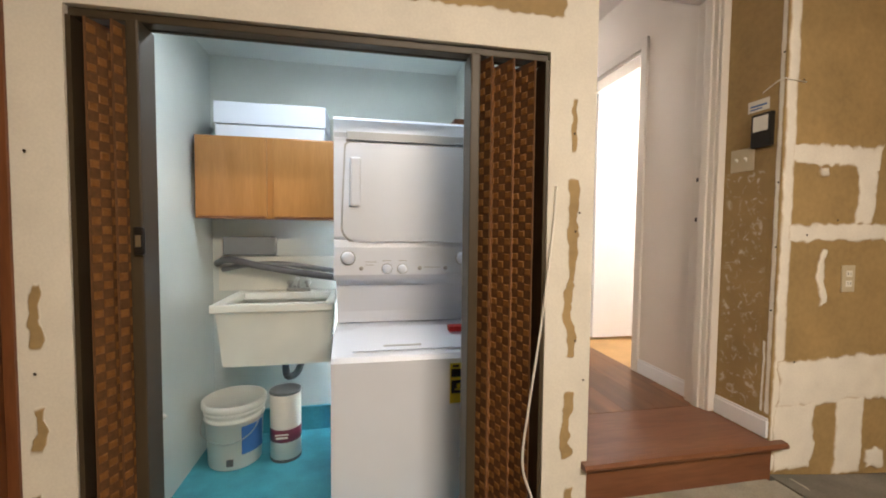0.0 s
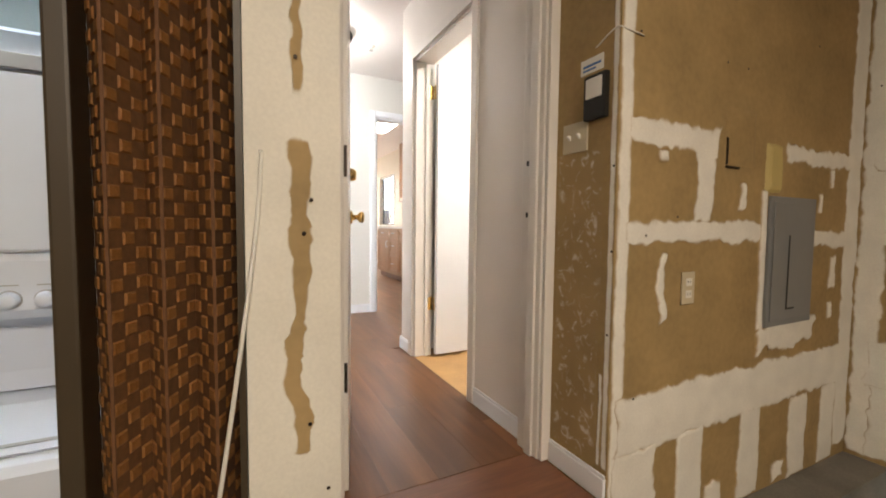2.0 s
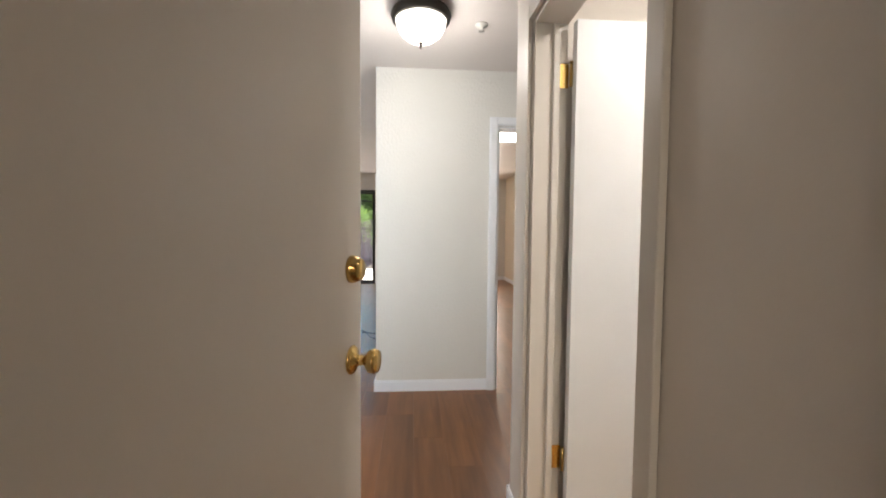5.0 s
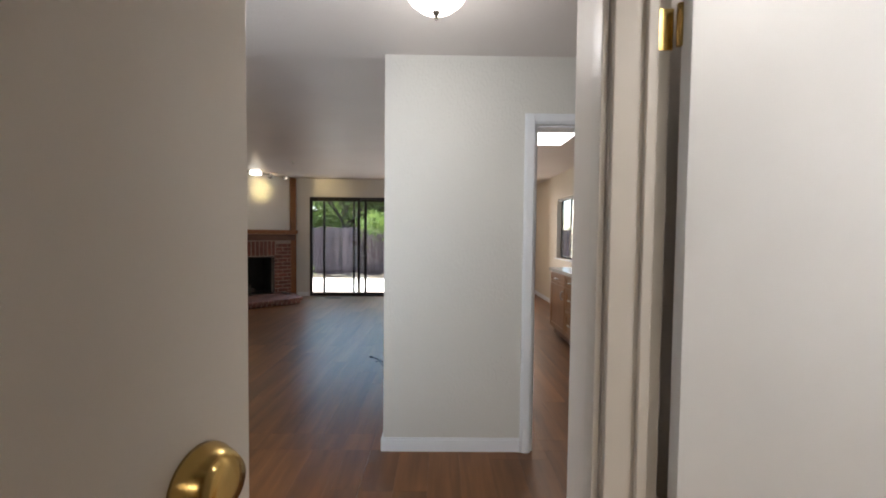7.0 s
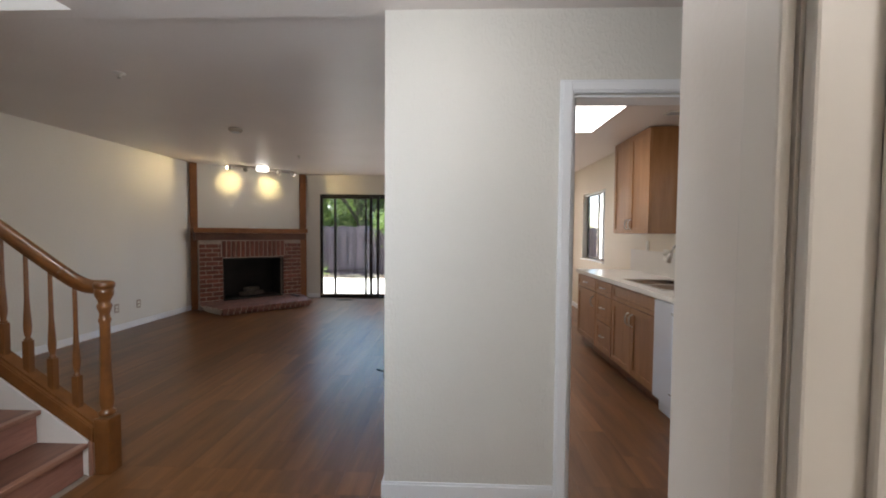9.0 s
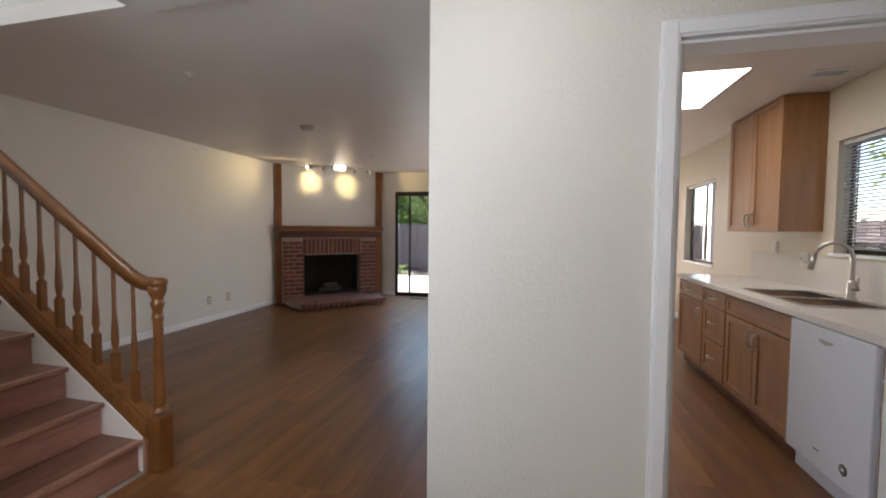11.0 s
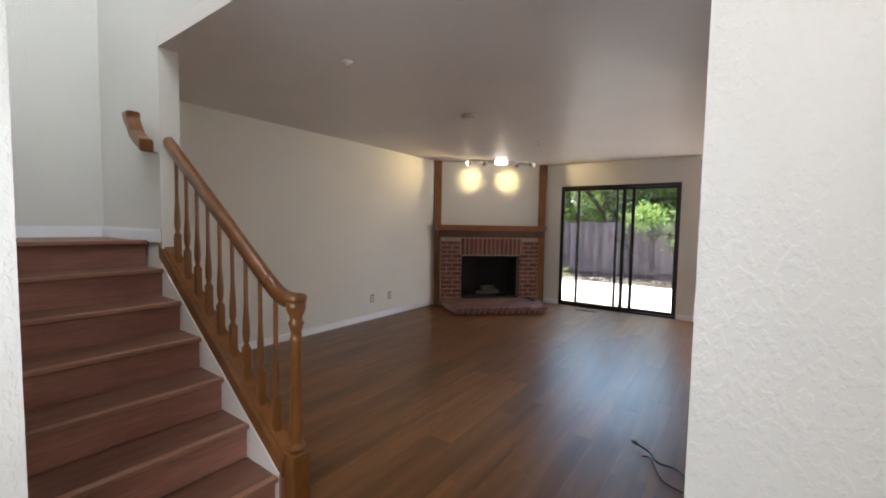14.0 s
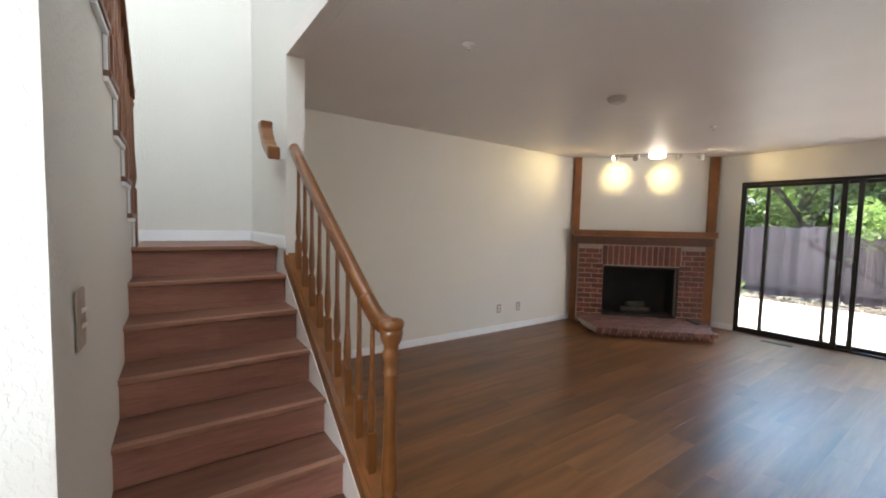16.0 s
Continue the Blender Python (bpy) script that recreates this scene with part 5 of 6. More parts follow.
bricks = []
row = 0
z = 0.0
while z + BH < 1.20:
    zc = z + BH / 2
    off = 0 if row % 2 else -BL / 2
    x = 0.107 + off
    while x < 1.866:
        x0, x1 = max(x, 0.107), min(x + BL - 0.012, 1.866)
        if zc < FZ1 + 0.40 and not (zc < 0.02):
            if zc < FZ1 and x1 > FX0 - 0.006 and x0 < FX1 + 0.006:
                x0, x1 = (x0, min(x1, FX0 - 0.004)) if x0 < FX0 - 0.004 else (max(x0, FX1 + 0.004), x1)
            elif FZ1 <= zc and x1 > FX0 - 0.02 and x0 < FX1 + 0.02:
                x0, x1 = (x0, min(x1, FX0 - 0.03)) if x0 < FX0 - 0.03 else (max(x0, FX1 + 0.03), x1)
        if x1 - x0 > 0.03 and zc > 0.05:
            bricks.append((x0, x1, zc))
        x += BL
    z += BH + 0.012
    row += 1
for x0, x1, zc in bricks:
    w = round((x1 - x0) / 0.01) * 0.01
    share("brick", brick(("f", w), w, 0.03, BH), fp.matrix_world.inverted() @ FM @ pose((x0 + x1) / 2, D + 0.011 + prng.uniform(-0.003, 0.002), zc), fp)
n = 14
for i in range(n):
    xc = FX0 - 0.02 + (FX1 - FX0 + 0.04) * (i + 0.5) / n
    share("soldier_brick", brick("s", 0.062, 0.03, 0.285), fp.matrix_world.inverted() @ FM @ pose(xc, D + 0.010 + prng.uniform(-0.003, 0.002), FZ1 + 0.158), fp)
hb = {}


def hearth_brick(w, d, h):
    w = round(w, 2)
    if (w, d, h) not in hb:
        b = bmesh.new()
        box(b, -w / 2, w / 2, -d / 2, d / 2, -h / 2, h / 2, bevel=0.004)
        me = bpy.data.meshes.new("hearth_brick")
        b.to_mesh(me)
        b.free()
        me.materials.append(HEARTHB)
        hb[(w, d, h)] = me
    return hb[(w, d, h)]


for j in range(8):
    yc = -0.215 - 0.094 * j
    e0, e1 = hearth_ends(yc - 0.045)
    x = e0 - (0.0975 if j % 2 else 0.0)
    while x < e1 - 0.03:
        a, c = max(x, e0), min(x + 0.183, e1)
        if c - a > 0.03:
            share("hearth_brick", hearth_brick(c - a, 0.084, 0.03), fp.matrix_world.inverted() @ FM @ pose((a + c) / 2, yc, 0.113 + prng.uniform(-0.002, 0.002)), fp)
        x += 0.195
e0, e1 = hearth_ends(-1.0)
for i in range(16):
    xc = e0 + (e1 - e0) * (i + 0.5) / 16
    share("hearth_edge_brick", hearth_brick(0.08, 0.10, 0.056), fp.matrix_world.inverted() @ FM @ pose(xc, -0.975, 0.100), fp)
    share("hearth_edge_brick", hearth_brick(0.07, 0.06, 0.064), fp.matrix_world.inverted() @ FM @ pose(xc + 0.012, -0.885, 0.0345), fp)
tagged(part("fire_tool", corner(boxes((1.63, 1.70, -0.52, -0.22, 0.131, 0.151), bevel=0.006)), BLACK), "black iron bar lying on the hearth", "fire tool")

# track light
tl = empty("track_light", -3.45, 7.45, LC, "ceiling track light with lit spots over the fireplace", "track light")
P0, P1 = Vector((-4.10, 7.48, 2.465)), Vector((-3.31, 8.19, 2.465))
part("bar", tube(bmesh.new(), [P0, P1], 0.009, 10), CHROME, tl)
mid = (P0 + P1) / 2
part("canopy", lathe(bmesh.new(), [(0.085, 0), (0.085, -0.022), (0.01, -0.03)], 24, pose(mid.x, mid.y, LC)), PLASTIC, tl)
part("stem", tube(bmesh.new(), [(mid.x, mid.y, LC - 0.03), (mid.x, mid.y, 2.465)], 0.008, 8), CHROME, tl)
part("centre_shade", lathe(bmesh.new(), [(0.098, 0.03), (0.104, 0.02), (0.104, -0.03), (0.096, -0.042), (0.002, -0.047)], 28, pose(mid.x, mid.y, 2.455)), OPAL, tl, "lit white glass shade")
aims = ((0.0, Vector((-4.84, 6.55, 2.2)), 5, 84), (0.25, Vector((-4.392, 7.998, 2.235)), 5.5, 54), (0.76, Vector((-3.91, 8.48, 2.215)), 5.5, 54), (1.0, Vector((-2.6, 9.03, 2.40)), 4, 58))
for s, aim, e, cone in aims:
    c = P0.lerp(P1, s) - Vector((0, 0, 0.045))
    m = look(c, aim)
    q = part("spot_head", lathe(bmesh.new(), [(0.02, 0.05), (0.032, 0.025), (0.038, -0.035), (0.036, -0.035), (0.028, -0.026), (0.002, -0.026)], 18, m), CHROME, tl)
    part("bulb", lathe(bmesh.new(), [(0.002, -0.028), (0.029, -0.0285), (0.03, -0.036), (0.006, -0.042)], 16, m), BULB, q, "glowing bulb")
    lamp("spot_bulb", "SPOT", look(c + (aim - c).normalized() * 0.06, aim), e, WARM, 0.015, spot=cone, blend=1.0)
lamp("track_centre_bulb", "POINT", pose(mid.x, mid.y, 2.385), 0.15, (1, 0.85, 0.65), 0.015)

# sliding patio door
sd = empty("sliding_door", -2.16, 9.1, 0, "dark bronze aluminium sliding patio door", "sliding door")
part("frame", boxes((S0, S0 + 0.03, 9.05, 9.15, 0, 2.13), (S1 - 0.03, S1, 9.05, 9.15, 0, 2.13), (S0 + 0.03, S1 - 0.03, 9.05, 9.15, 2.09, 2.13), (S0 + 0.03, S1 - 0.03, 9.05, 9.15, 0.0, 0.03), bevel=0.003), BRONZE, sd)


def slide_panel(name, x0, x1, y, handle, left=0.04, right=0.04):
    b = boxes((x0, x0 + left, y - 0.015, y + 0.015, 0.031, 2.088), (x1 - right, x1, y - 0.015, y + 0.015, 0.031, 2.088), (x0 + left, x1 - right, y - 0.015, y + 0.015, 2.045, 2.088), (x0 + left, x1 - right, y - 0.015, y + 0.015, 0.031, 0.075), bevel=0.002)
    q = part(name, b, BRONZE, sd)
    g = part("pane", boxes((x0 + left + 0.001, x1 - right - 0.001, y - 0.003, y + 0.003, 0.076, 2.044)), GLASS, q)
    g.visible_shadow = False
    if handle is not None:
        part("handle", boxes((handle - 0.014, handle + 0.014, y - 0.055, y - 0.0155, 0.93, 1.10), bevel=0.005), BLACK, q)
    return q


slide_panel("fixed_panel", -2.19, S1 - 0.031, 9.128, None)
slide_panel("sliding_panel", -2.825, -1.885, 9.092, -1.92, 0.045, 0.05)
slide_panel("screen_panel", S0 + 0.031, -2.02, 9.060, -2.055, 0.03, 0.055)
p = empty("floor_register", -2.5, 8.78, 0.006, "dark metal floor vent by the patio door", "floor vent")
part("frame", boxes((-2.68, -2.36, 8.73, 8.83, 0.0, 0.006), bevel=0.002), BRONZE, p)
for i in range(10):
    part("slat", boxes((-2.67 + 0.031 * i, -2.655 + 0.031 * i, 8.74, 8.82, 0.0065, 0.0085)), BLACK, p)
p = empty("cable", -0.95, 4.6, 0, "black cable end lying on the floor", "cable")
part("cord", tube(bmesh.new(), curve_pts([(-0.68, 4.35, 0.02), (-0.78, 4.52, 0.012), (-0.88, 4.50, 0.03), (-0.95, 4.62, 0.02), (-1.02, 4.65, 0.03)], 30), 0.006, 8), BLACK, p)
part("cord", tube(bmesh.new(), curve_pts([(-0.70, 4.30, 0.01), (-0.84, 4.36, 0.012), (-0.92, 4.52, 0.03), (-0.97, 4.55, 0.015)], 24), 0.005, 8), BLACK, p)
part("plug", tube(bmesh.new(), [(-1.02, 4.65, 0.03), (-1.05, 4.665, 0.034)], [0.012, 0.009], 10), BLACK, p)
for y in (6.05, 6.42):
    wall_plate("outlet", pose(-4.839, y, 0.31, 0, 0, 90), 0.072, 0.118, "aged duplex outlet low on the living room wall", "outlet", slots=((0, 0.022), (0, -0.022)), group="living room outlets", material=AGED_SHADED)
p = empty("door_chime", -0.652, 3.95, 1.62, "grey round wall speaker with a small grey box", "door chime")
part("disc", lathe(bmesh.new(), [(0.085, 0), (0.085, 0.02), (0.07, 0.04), (0.004, 0.045)], 28, pose(-0.653, 3.95, 1.63, 0, -90)), GREYAPP, p)
part("box", boxes((-0.697, -0.653, 3.62, 3.72, 1.53, 1.67), bevel=0.014), GREYAPP, p, "grey rounded box")
wall_plate("light_switch", pose(-0.653, 3.50, 1.20, 0, 0, -90), 0.115, 0.118, "white switch plate on the living room wall", "light switch", toggles=((-0.02, 0), (0.02, 0)))

# ---- kitchen ----
CX, CW = 1.27, 1.929   # cabinet fronts, wall


def pull(parent, pts, name="handle"):
    return part(name, tube(bmesh.new(), curve_pts(pts, 16), 0.0075, 10), CHROME, parent, "brushed nickel pull")


def shaker(parent, name, x, y0, y1, z0, z1, material, handle=None):
    """A framed door or drawer front facing -x; handle 'v' at an end or 'h' at the middle."""
    fw = 0.055 if z1 - z0 > 0.22 else 0.035
    b = boxes((x - 0.02, x, y0, y0 + fw, z0, z1), (x - 0.02, x, y1 - fw, y1, z0, z1), (x - 0.02, x, y0 + fw, y1 - fw, z1 - fw, z1), (x - 0.02, x, y0 + fw, y1 - fw, z0, z0 + fw), bevel=0.002)
    box(b, x - 0.011, x, y0 + fw - 0.001, y1 - fw + 0.001, z0 + fw - 0.001, z1 - fw + 0.001)
    q = part(name, b, material, parent)
    if handle:
        kind, a, c = handle
        if kind == "h":
            pull(q, [(x - 0.021, a - 0.05, c), (x - 0.045, a - 0.035, c), (x - 0.05, a, c), (x - 0.045, a + 0.035, c), (x - 0.021, a + 0.05, c)])
        else:
            pull(q, [(x - 0.021, a, c - 0.055), (x - 0.045, a, c - 0.04), (x - 0.052, a, c), (x - 0.045, a, c + 0.04), (x - 0.021, a, c + 0.055)])
    return q


def base_unit(y0, y1, fronts, label):
    o = empty("base_cabinet", CX + 0.3, (y0 + y1) / 2, 0, label, "base cabinet", "kitchen base cabinets")
    part("body", boxes((CX + 0.001, CW, y0 + 0.001, y1 - 0.001, 0.10, 0.868)), CABK, o)
    part("toe_kick", boxes((CX + 0.05, CX + 0.065, y0 + 0.001, y1 - 0.001, 0.0, 0.099)), DARKOAK, o)
    for name, a, c, z0, z1, hd in fronts:
        shaker(o, name, CX, a, c, z0, z1, CABK, hd)
    return o


base_unit(5.33, 5.98, [("drawer_front", 5.34, 5.97, 0.72, 0.855, ("h", 5.65, 0.79)), ("door", 5.34, 5.97, 0.12, 0.71, ("v", 5.40, 0.60))], "maple base cabinet with one drawer and door")
base_unit(4.87, 5.33, [("drawer_front", 4.88, 5.32, 0.72, 0.855, ("h", 5.10, 0.79)), ("drawer_front", 4.88, 5.32, 0.43, 0.71, ("h", 5.10, 0.58)), ("drawer_front", 4.88, 5.32, 0.12, 0.42, ("h", 5.10, 0.28))], "maple base cabinet with three drawers")
base_unit(3.995, 4.87, [("false_front", 4.005, 4.86, 0.72, 0.855, None), ("door", 4.005, 4.429, 0.12, 0.71, ("v", 4.392, 0.60)), ("door", 4.435, 4.86, 0.12, 0.71, ("v", 4.472, 0.60))], "maple sink base cabinet with two doors")
base_unit(2.99, 3.365, [("drawer_front", 3.0, 3.355, 0.72, 0.855, ("h", 3.18, 0.79)), ("door", 3.0, 3.355, 0.12, 0.71, ("v", 3.30, 0.60))], "maple base cabinet beside the dishwasher")
b = bmesh.new()
SY0, SY1, SX0, SX1 = 4.10, 4.86, 1.37, 1.83
for r in ((1.235, CW, 2.988, SY0, 0.87, 0.91), (1.235, CW, SY1, 6.02, 0.87, 0.91), (1.235, SX0, SY0, SY1, 0.87, 0.91), (SX1, CW, SY0, SY1, 0.87, 0.91)):
    box(b, *r)
tagged(part("countertop", b, STONE), "white quartz kitchen countertop with a cut-out sink", "countertop")
tagged(part("backsplash", boxes((1.917, 1.9285, 2.99, 6.02, 0.9105, 1.17)), STONE), "low white backsplash behind the kitchen counter", "backsplash")
p = empty("kitchen_sink", 1.6, 4.48, 0.87, "stainless steel double bowl kitchen sink", "sink")
part("rim", boxes((SX0 - 0.015, SX0 + 0.012, SY0 - 0.012, SY1 + 0.012, 0.9105, 0.915), (SX1 - 0.05, SX1 + 0.015, SY0 - 0.012, SY1 + 0.012, 0.9105, 0.915), (SX0 + 0.012, SX1 - 0.05, SY0 - 0.012, SY0 + 0.014, 0.9105, 0.915), (SX0 + 0.012, SX1 - 0.05, SY1 - 0.014, SY1 + 0.012, 0.9105, 0.915), (SX0 + 0.012, SX1 - 0.05, 4.46, 4.50, 0.900, 0.9102)), STEEL, p)
for a, c in ((SY0 + 0.01, 4.462), (4.498, SY1 - 0.01)):
    q = part("bowl", boxes((SX0 + 0.005, SX1 - 0.045, a, c, 0.70, 0.703), (SX0 + 0.002, SX0 + 0.005, a, c, 0.70, 0.909), (SX1 - 0.048, SX1 - 0.045, a, c, 0.70, 0.909), (SX0 + 0.005, SX1 - 0.048, a, a + 0.003, 0.7035, 0.909), (SX0 + 0.005, SX1 - 0.048, c - 0.003, c, 0.7035, 0.909)), STEEL, p)
    part("drain", lathe(bmesh.new(), [(0.045, 0), (0.045, 0.003), (0.02, 0.001)], 20, pose(1.58, (a + c) / 2, 0.7035)), CHROME, q)
p = empty("kitchen_faucet", 1.80, 4.44, 0.915, "brushed nickel gooseneck pull-down faucet", "faucet")
part("base", lathe(bmesh.new(), [(0.030, 0), (0.030, 0.008), (0.024, 0.02), (0.022, 0.10), (0.016, 0.13)], 20, pose(1.80, 4.44, 0.9155)), CHROME, p)
part("neck", tube(bmesh.new(), curve_pts([(1.80, 4.44, 1.04), (1.80, 4.44, 1.18), (1.79, 4.452, 1.245), (1.752, 4.485, 1.285), (1.70, 4.525, 1.28), (1.662, 4.552, 1.23), (1.652, 4.56, 1.18)], 42), 0.0125, 12), CHROME, p)
part("spray_head", tube(bmesh.new(), [(1.652, 4.56, 1.185), (1.645, 4.565, 1.15), (1.635, 4.57, 1.10)], [0.015, 0.018, 0.02], 14), CHROME, p)
part("lever", tube(bmesh.new(), [(1.80, 4.425, 0.985), (1.80, 4.385, 0.99), (1.795, 4.375, 1.03), (1.79, 4.37, 1.08)], [0.014, 0.013, 0.009, 0.008], 10), CHROME, p)
p = empty("dishwasher", 1.55, 3.74, 0, "white built-in dishwasher below the counter", "dishwasher")
part("body", boxes((1.262, CW, 3.371, 3.989, 0.10, 0.866)), WHITEAPP, p)
dd = part("door", boxes((1.235, 1.2615, 3.373, 3.987, 0.115, 0.862), bevel=0.006), WHITEAPP, p)
b = bmesh.new()
prism(b, [(3.63, 0.80), (3.65, 0.782), (3.69, 0.775), (3.73, 0.782), (3.75, 0.80)], "x", 1.2335, 1.2348)
part("grip_recess", b, GREYAPP, dd)
part("toe_panel", boxes((1.29, 1.30, 3.373, 3.987, 0.0, 0.099)), WHITEAPP, p)
part("badge", boxes((1.2335, 1.2348, 3.70, 3.745, 0.209, 0.216)), RUBBER, dd)
part("round_sticker", lathe(bmesh.new(), [(0.028, 0), (0.028, 0.001), (0.002, 0.0012)], 24, pose(1.2349, 3.528, 0.214, 0, -90)), RUBBER, dd, "dark round sticker")
part("sticker_mark", boxes((1.2325, 1.2335, 3.520, 3.536, 0.207, 0.221)), PLASTIC, dd)


def upper_unit(y0, y1, z0, z1, doors, label):
    o = empty("upper_cabinet", 1.78, (y0 + y1) / 2, z0, label, "upper cabinet", "kitchen upper cabinets")
    part("body", boxes((1.651, CW, y0, y1, z0, z1), bevel=0.002), CABK, o)
    for a, c, hy in doors:
        shaker(o, "door", 1.65, a, c, z0 + 0.003, z1 - 0.003, CABK, ("v", hy, z0 + 0.10))
    return o


upper_unit(4.965, 5.865, 1.365, 2.435, ((4.968, 5.413, 5.375), (5.417, 5.862, 5.455)), "tall maple two-door upper cabinet")
upper_unit(2.99, 3.94, 1.365, 2.43, ((2.995, 3.463, 3.42), (3.467, 3.937, 3.51)), "tall maple upper cabinet by the doorway")
wall_plate("outlet", pose(1.916, 5.15, 1.14, 0, 0, -90), 0.115, 0.118, "white switch and outlet plate over the counter", "outlet", slots=((0.02, 0.022), (0.02, -0.022)), toggles=((-0.025, 0),))
wall_plate("outlet", pose(1.928, 5.60, 1.22, 0, 0, -90), 0.072, 0.118, "white outlet plate over the counter", "outlet", slots=((0, 0.022), (0, -0.022)))
p = empty("ceiling_light", 0.8, 4.8, HC, "lit square fluorescent ceiling light box", "ceiling light")
part("well", boxes((0.43, 0.449, 4.33, 5.27, HC + 0.0, HC + 0.16), (1.141, 1.16, 4.33, 5.27, HC + 0.0, HC + 0.16), (0.45, 1.14, 4.33, 4.349, HC + 0.0, HC + 0.16), (0.45, 1.14, 5.251, 5.27, HC + 0.0, HC + 0.16), (0.43, 1.16, 4.33, 5.27, HC + 0.161, HC + 0.18)), CEIL, p)
part("diffuser", boxes((0.451, 1.139, 4.351, 5.249, HC + 0.004, HC + 0.012)), PANELLIT, p, "glowing white diffuser")
p = empty("ceiling_vent", 1.67, 4.53, HC, "white slatted ceiling vent in the kitchen", "ceiling vent")
part("frame", boxes((1.56, 1.78, 4.47, 4.485, HC - 0.012, HC - 0.001), (1.56, 1.78, 4.585, 4.60, HC - 0.012, HC - 0.001), (1.56, 1.575, 4.486, 4.584, HC - 0.012, HC - 0.001), (1.765, 1.78, 4.486, 4.584, HC - 0.012, HC - 0.001)), PLASTIC, p)
for i in range(6):
    b = bmesh.new()
    prism(b, [(4.488 + 0.016 * i, HC - 0.002), (4.492 + 0.016 * i, HC - 0.002), (4.50 + 0.016 * i, HC - 0.011), (4.496 + 0.016 * i, HC - 0.011)], "x", 1.576, 1.764)
    part("slat", b, GREYAPP, p)


def window(name, y0, y1, z0, z1, blinds, label):
    o = empty(name, 2.0, (y0 + y1) / 2, z0, label, "window")
    o["kind"] = "structure"
    x = 2.015
    part("window_frame", boxes((x, x + 0.03, y0, y0 + 0.035, z0, z1), (x, x + 0.03, y1 - 0.035, y1, z0, z1), (x, x + 0.03, y0 + 0.035, y1 - 0.035, z0, z0 + 0.035), (x, x + 0.03, y0 + 0.035, y1 - 0.035, z1 - 0.035, z1), (x, x + 0.03, (y0 + y1) / 2 - 0.02, (y0 + y1) / 2 + 0.02, z0 + 0.035, z1 - 0.035)), BRONZE, o)
    for a, c in ((y0 + 0.036, (y0 + y1) / 2 - 0.021), ((y0 + y1) / 2 + 0.021, y1 - 0.036)):
        g = part("pane", boxes((x + 0.012, x + 0.016, a, c, z0 + 0.036, z1 - 0.036)), GLASS, o)
        g.visible_shadow = False
    part("window_sill", boxes((1.905, 2.014, y0 - 0.02, y1 + 0.02, z0 - 0.02, z0 - 0.0005), bevel=0.003), TRIM, o)
    if blinds:
        bl = empty("window_blind", 1.98, (y0 + y1) / 2, z0, "pale horizontal slatted window blind", "window blind")
        part("head_rail", boxes((1.955, 1.995, y0 + 0.01, y1 - 0.01, z1 - 0.035, z1 - 0.003), bevel=0.003), BLIND, bl)
        n = int((z1 - z0 - 0.06) / 0.024)
        me = None
        for i in range(n):
            zc = z1 - 0.05 - 0.024 * i
            if zc < z0 + blinds:
                break
            if me is None:
                b = bmesh.new()
                prism(b, [(-0.012, 0.003), (0.012, -0.003), (0.012, -0.0018), (-0.012, 0.0042)], "y", y0 + 0.012, y1 - 0.012)
                q = part("slat", b, BLIND, bl)
                me = q.data
                q.matrix_parent_inverse, q.matrix_basis = Matrix(), bl.matrix_world.inverted() @ pose(1.975, 0, zc)
            else:
                share("slat", me, bl.matrix_world.inverted() @ pose(1.975, 0, zc), bl)
    return o


window("window_1", *W1, 0.02, "kitchen window with pale slatted blinds")
window("window_2", *W2, 0.0, "dining window in the kitchen wall")
bl = empty("vertical_blind", 1.97, 7.1, 2.0, "open grey vertical blind strips at the dining window", "window blind")
part("head_rail", boxes((1.95, 1.99, 7.0, 8.01, 2.0, 2.03)), BLIND, bl)
for i in range(4):
    part("strip", boxes((1.955, 1.985, 7.01 + 0.045 * i, 7.016 + 0.045 * i, 0.97, 1.998)), BLIND, bl)

# ---- outdoors ----
setting("ground", boxes((-80, -5.0, -60, 140, -0.30, -0.16), (2.2, 80, -60, 140, -0.30, -0.16), (-5.0, 2.2, 10.0, 140, -0.30, -0.16)), EARTH, "brown mulch and earth ground", "ground")
setting("patio", boxes((-6.5, 1.5, 9.17, 13.1, -0.16, -0.06)), PATIO, "bright sunlit concrete patio slab", "patio")
setting("side_path", boxes((2.1, 4.3, 2.0, 9.8, -0.16, -0.10)), PATIO, "pale concrete side path", "path")
setting("wall_exterior", boxes((-4.96, -1.11, 9.165, 9.18, 2.2, 5.2), (-5.06, -4.965, 0, 9.18, -0.16, 5.2), (2.055, 2.07, 0, 9.87, 2.3, 5.2)), WALL, "pale stucco outside wall of the house", "wall")
setting("roof", boxes((-5.3, 2.4, -4.6, 9.6, 5.21, 5.35)), CONC, "grey roof over the house", "roof")
frng = random.Random(9)
fme = []
for k in range(4):
    b = bmesh.new()
    h = 1.69 + 0.012 * k
    prism(b, [(-0.069, 0), (0.069, 0), (0.069, h - 0.03), (0.045, h), (-0.045, h), (-0.069, h - 0.03)], "y", -0.009, 0.009)
    me = bpy.data.meshes.new("fence_board")
    b.to_mesh(me)
    b.free()
    me.materials.append(FENCE)
    fme.append(me)


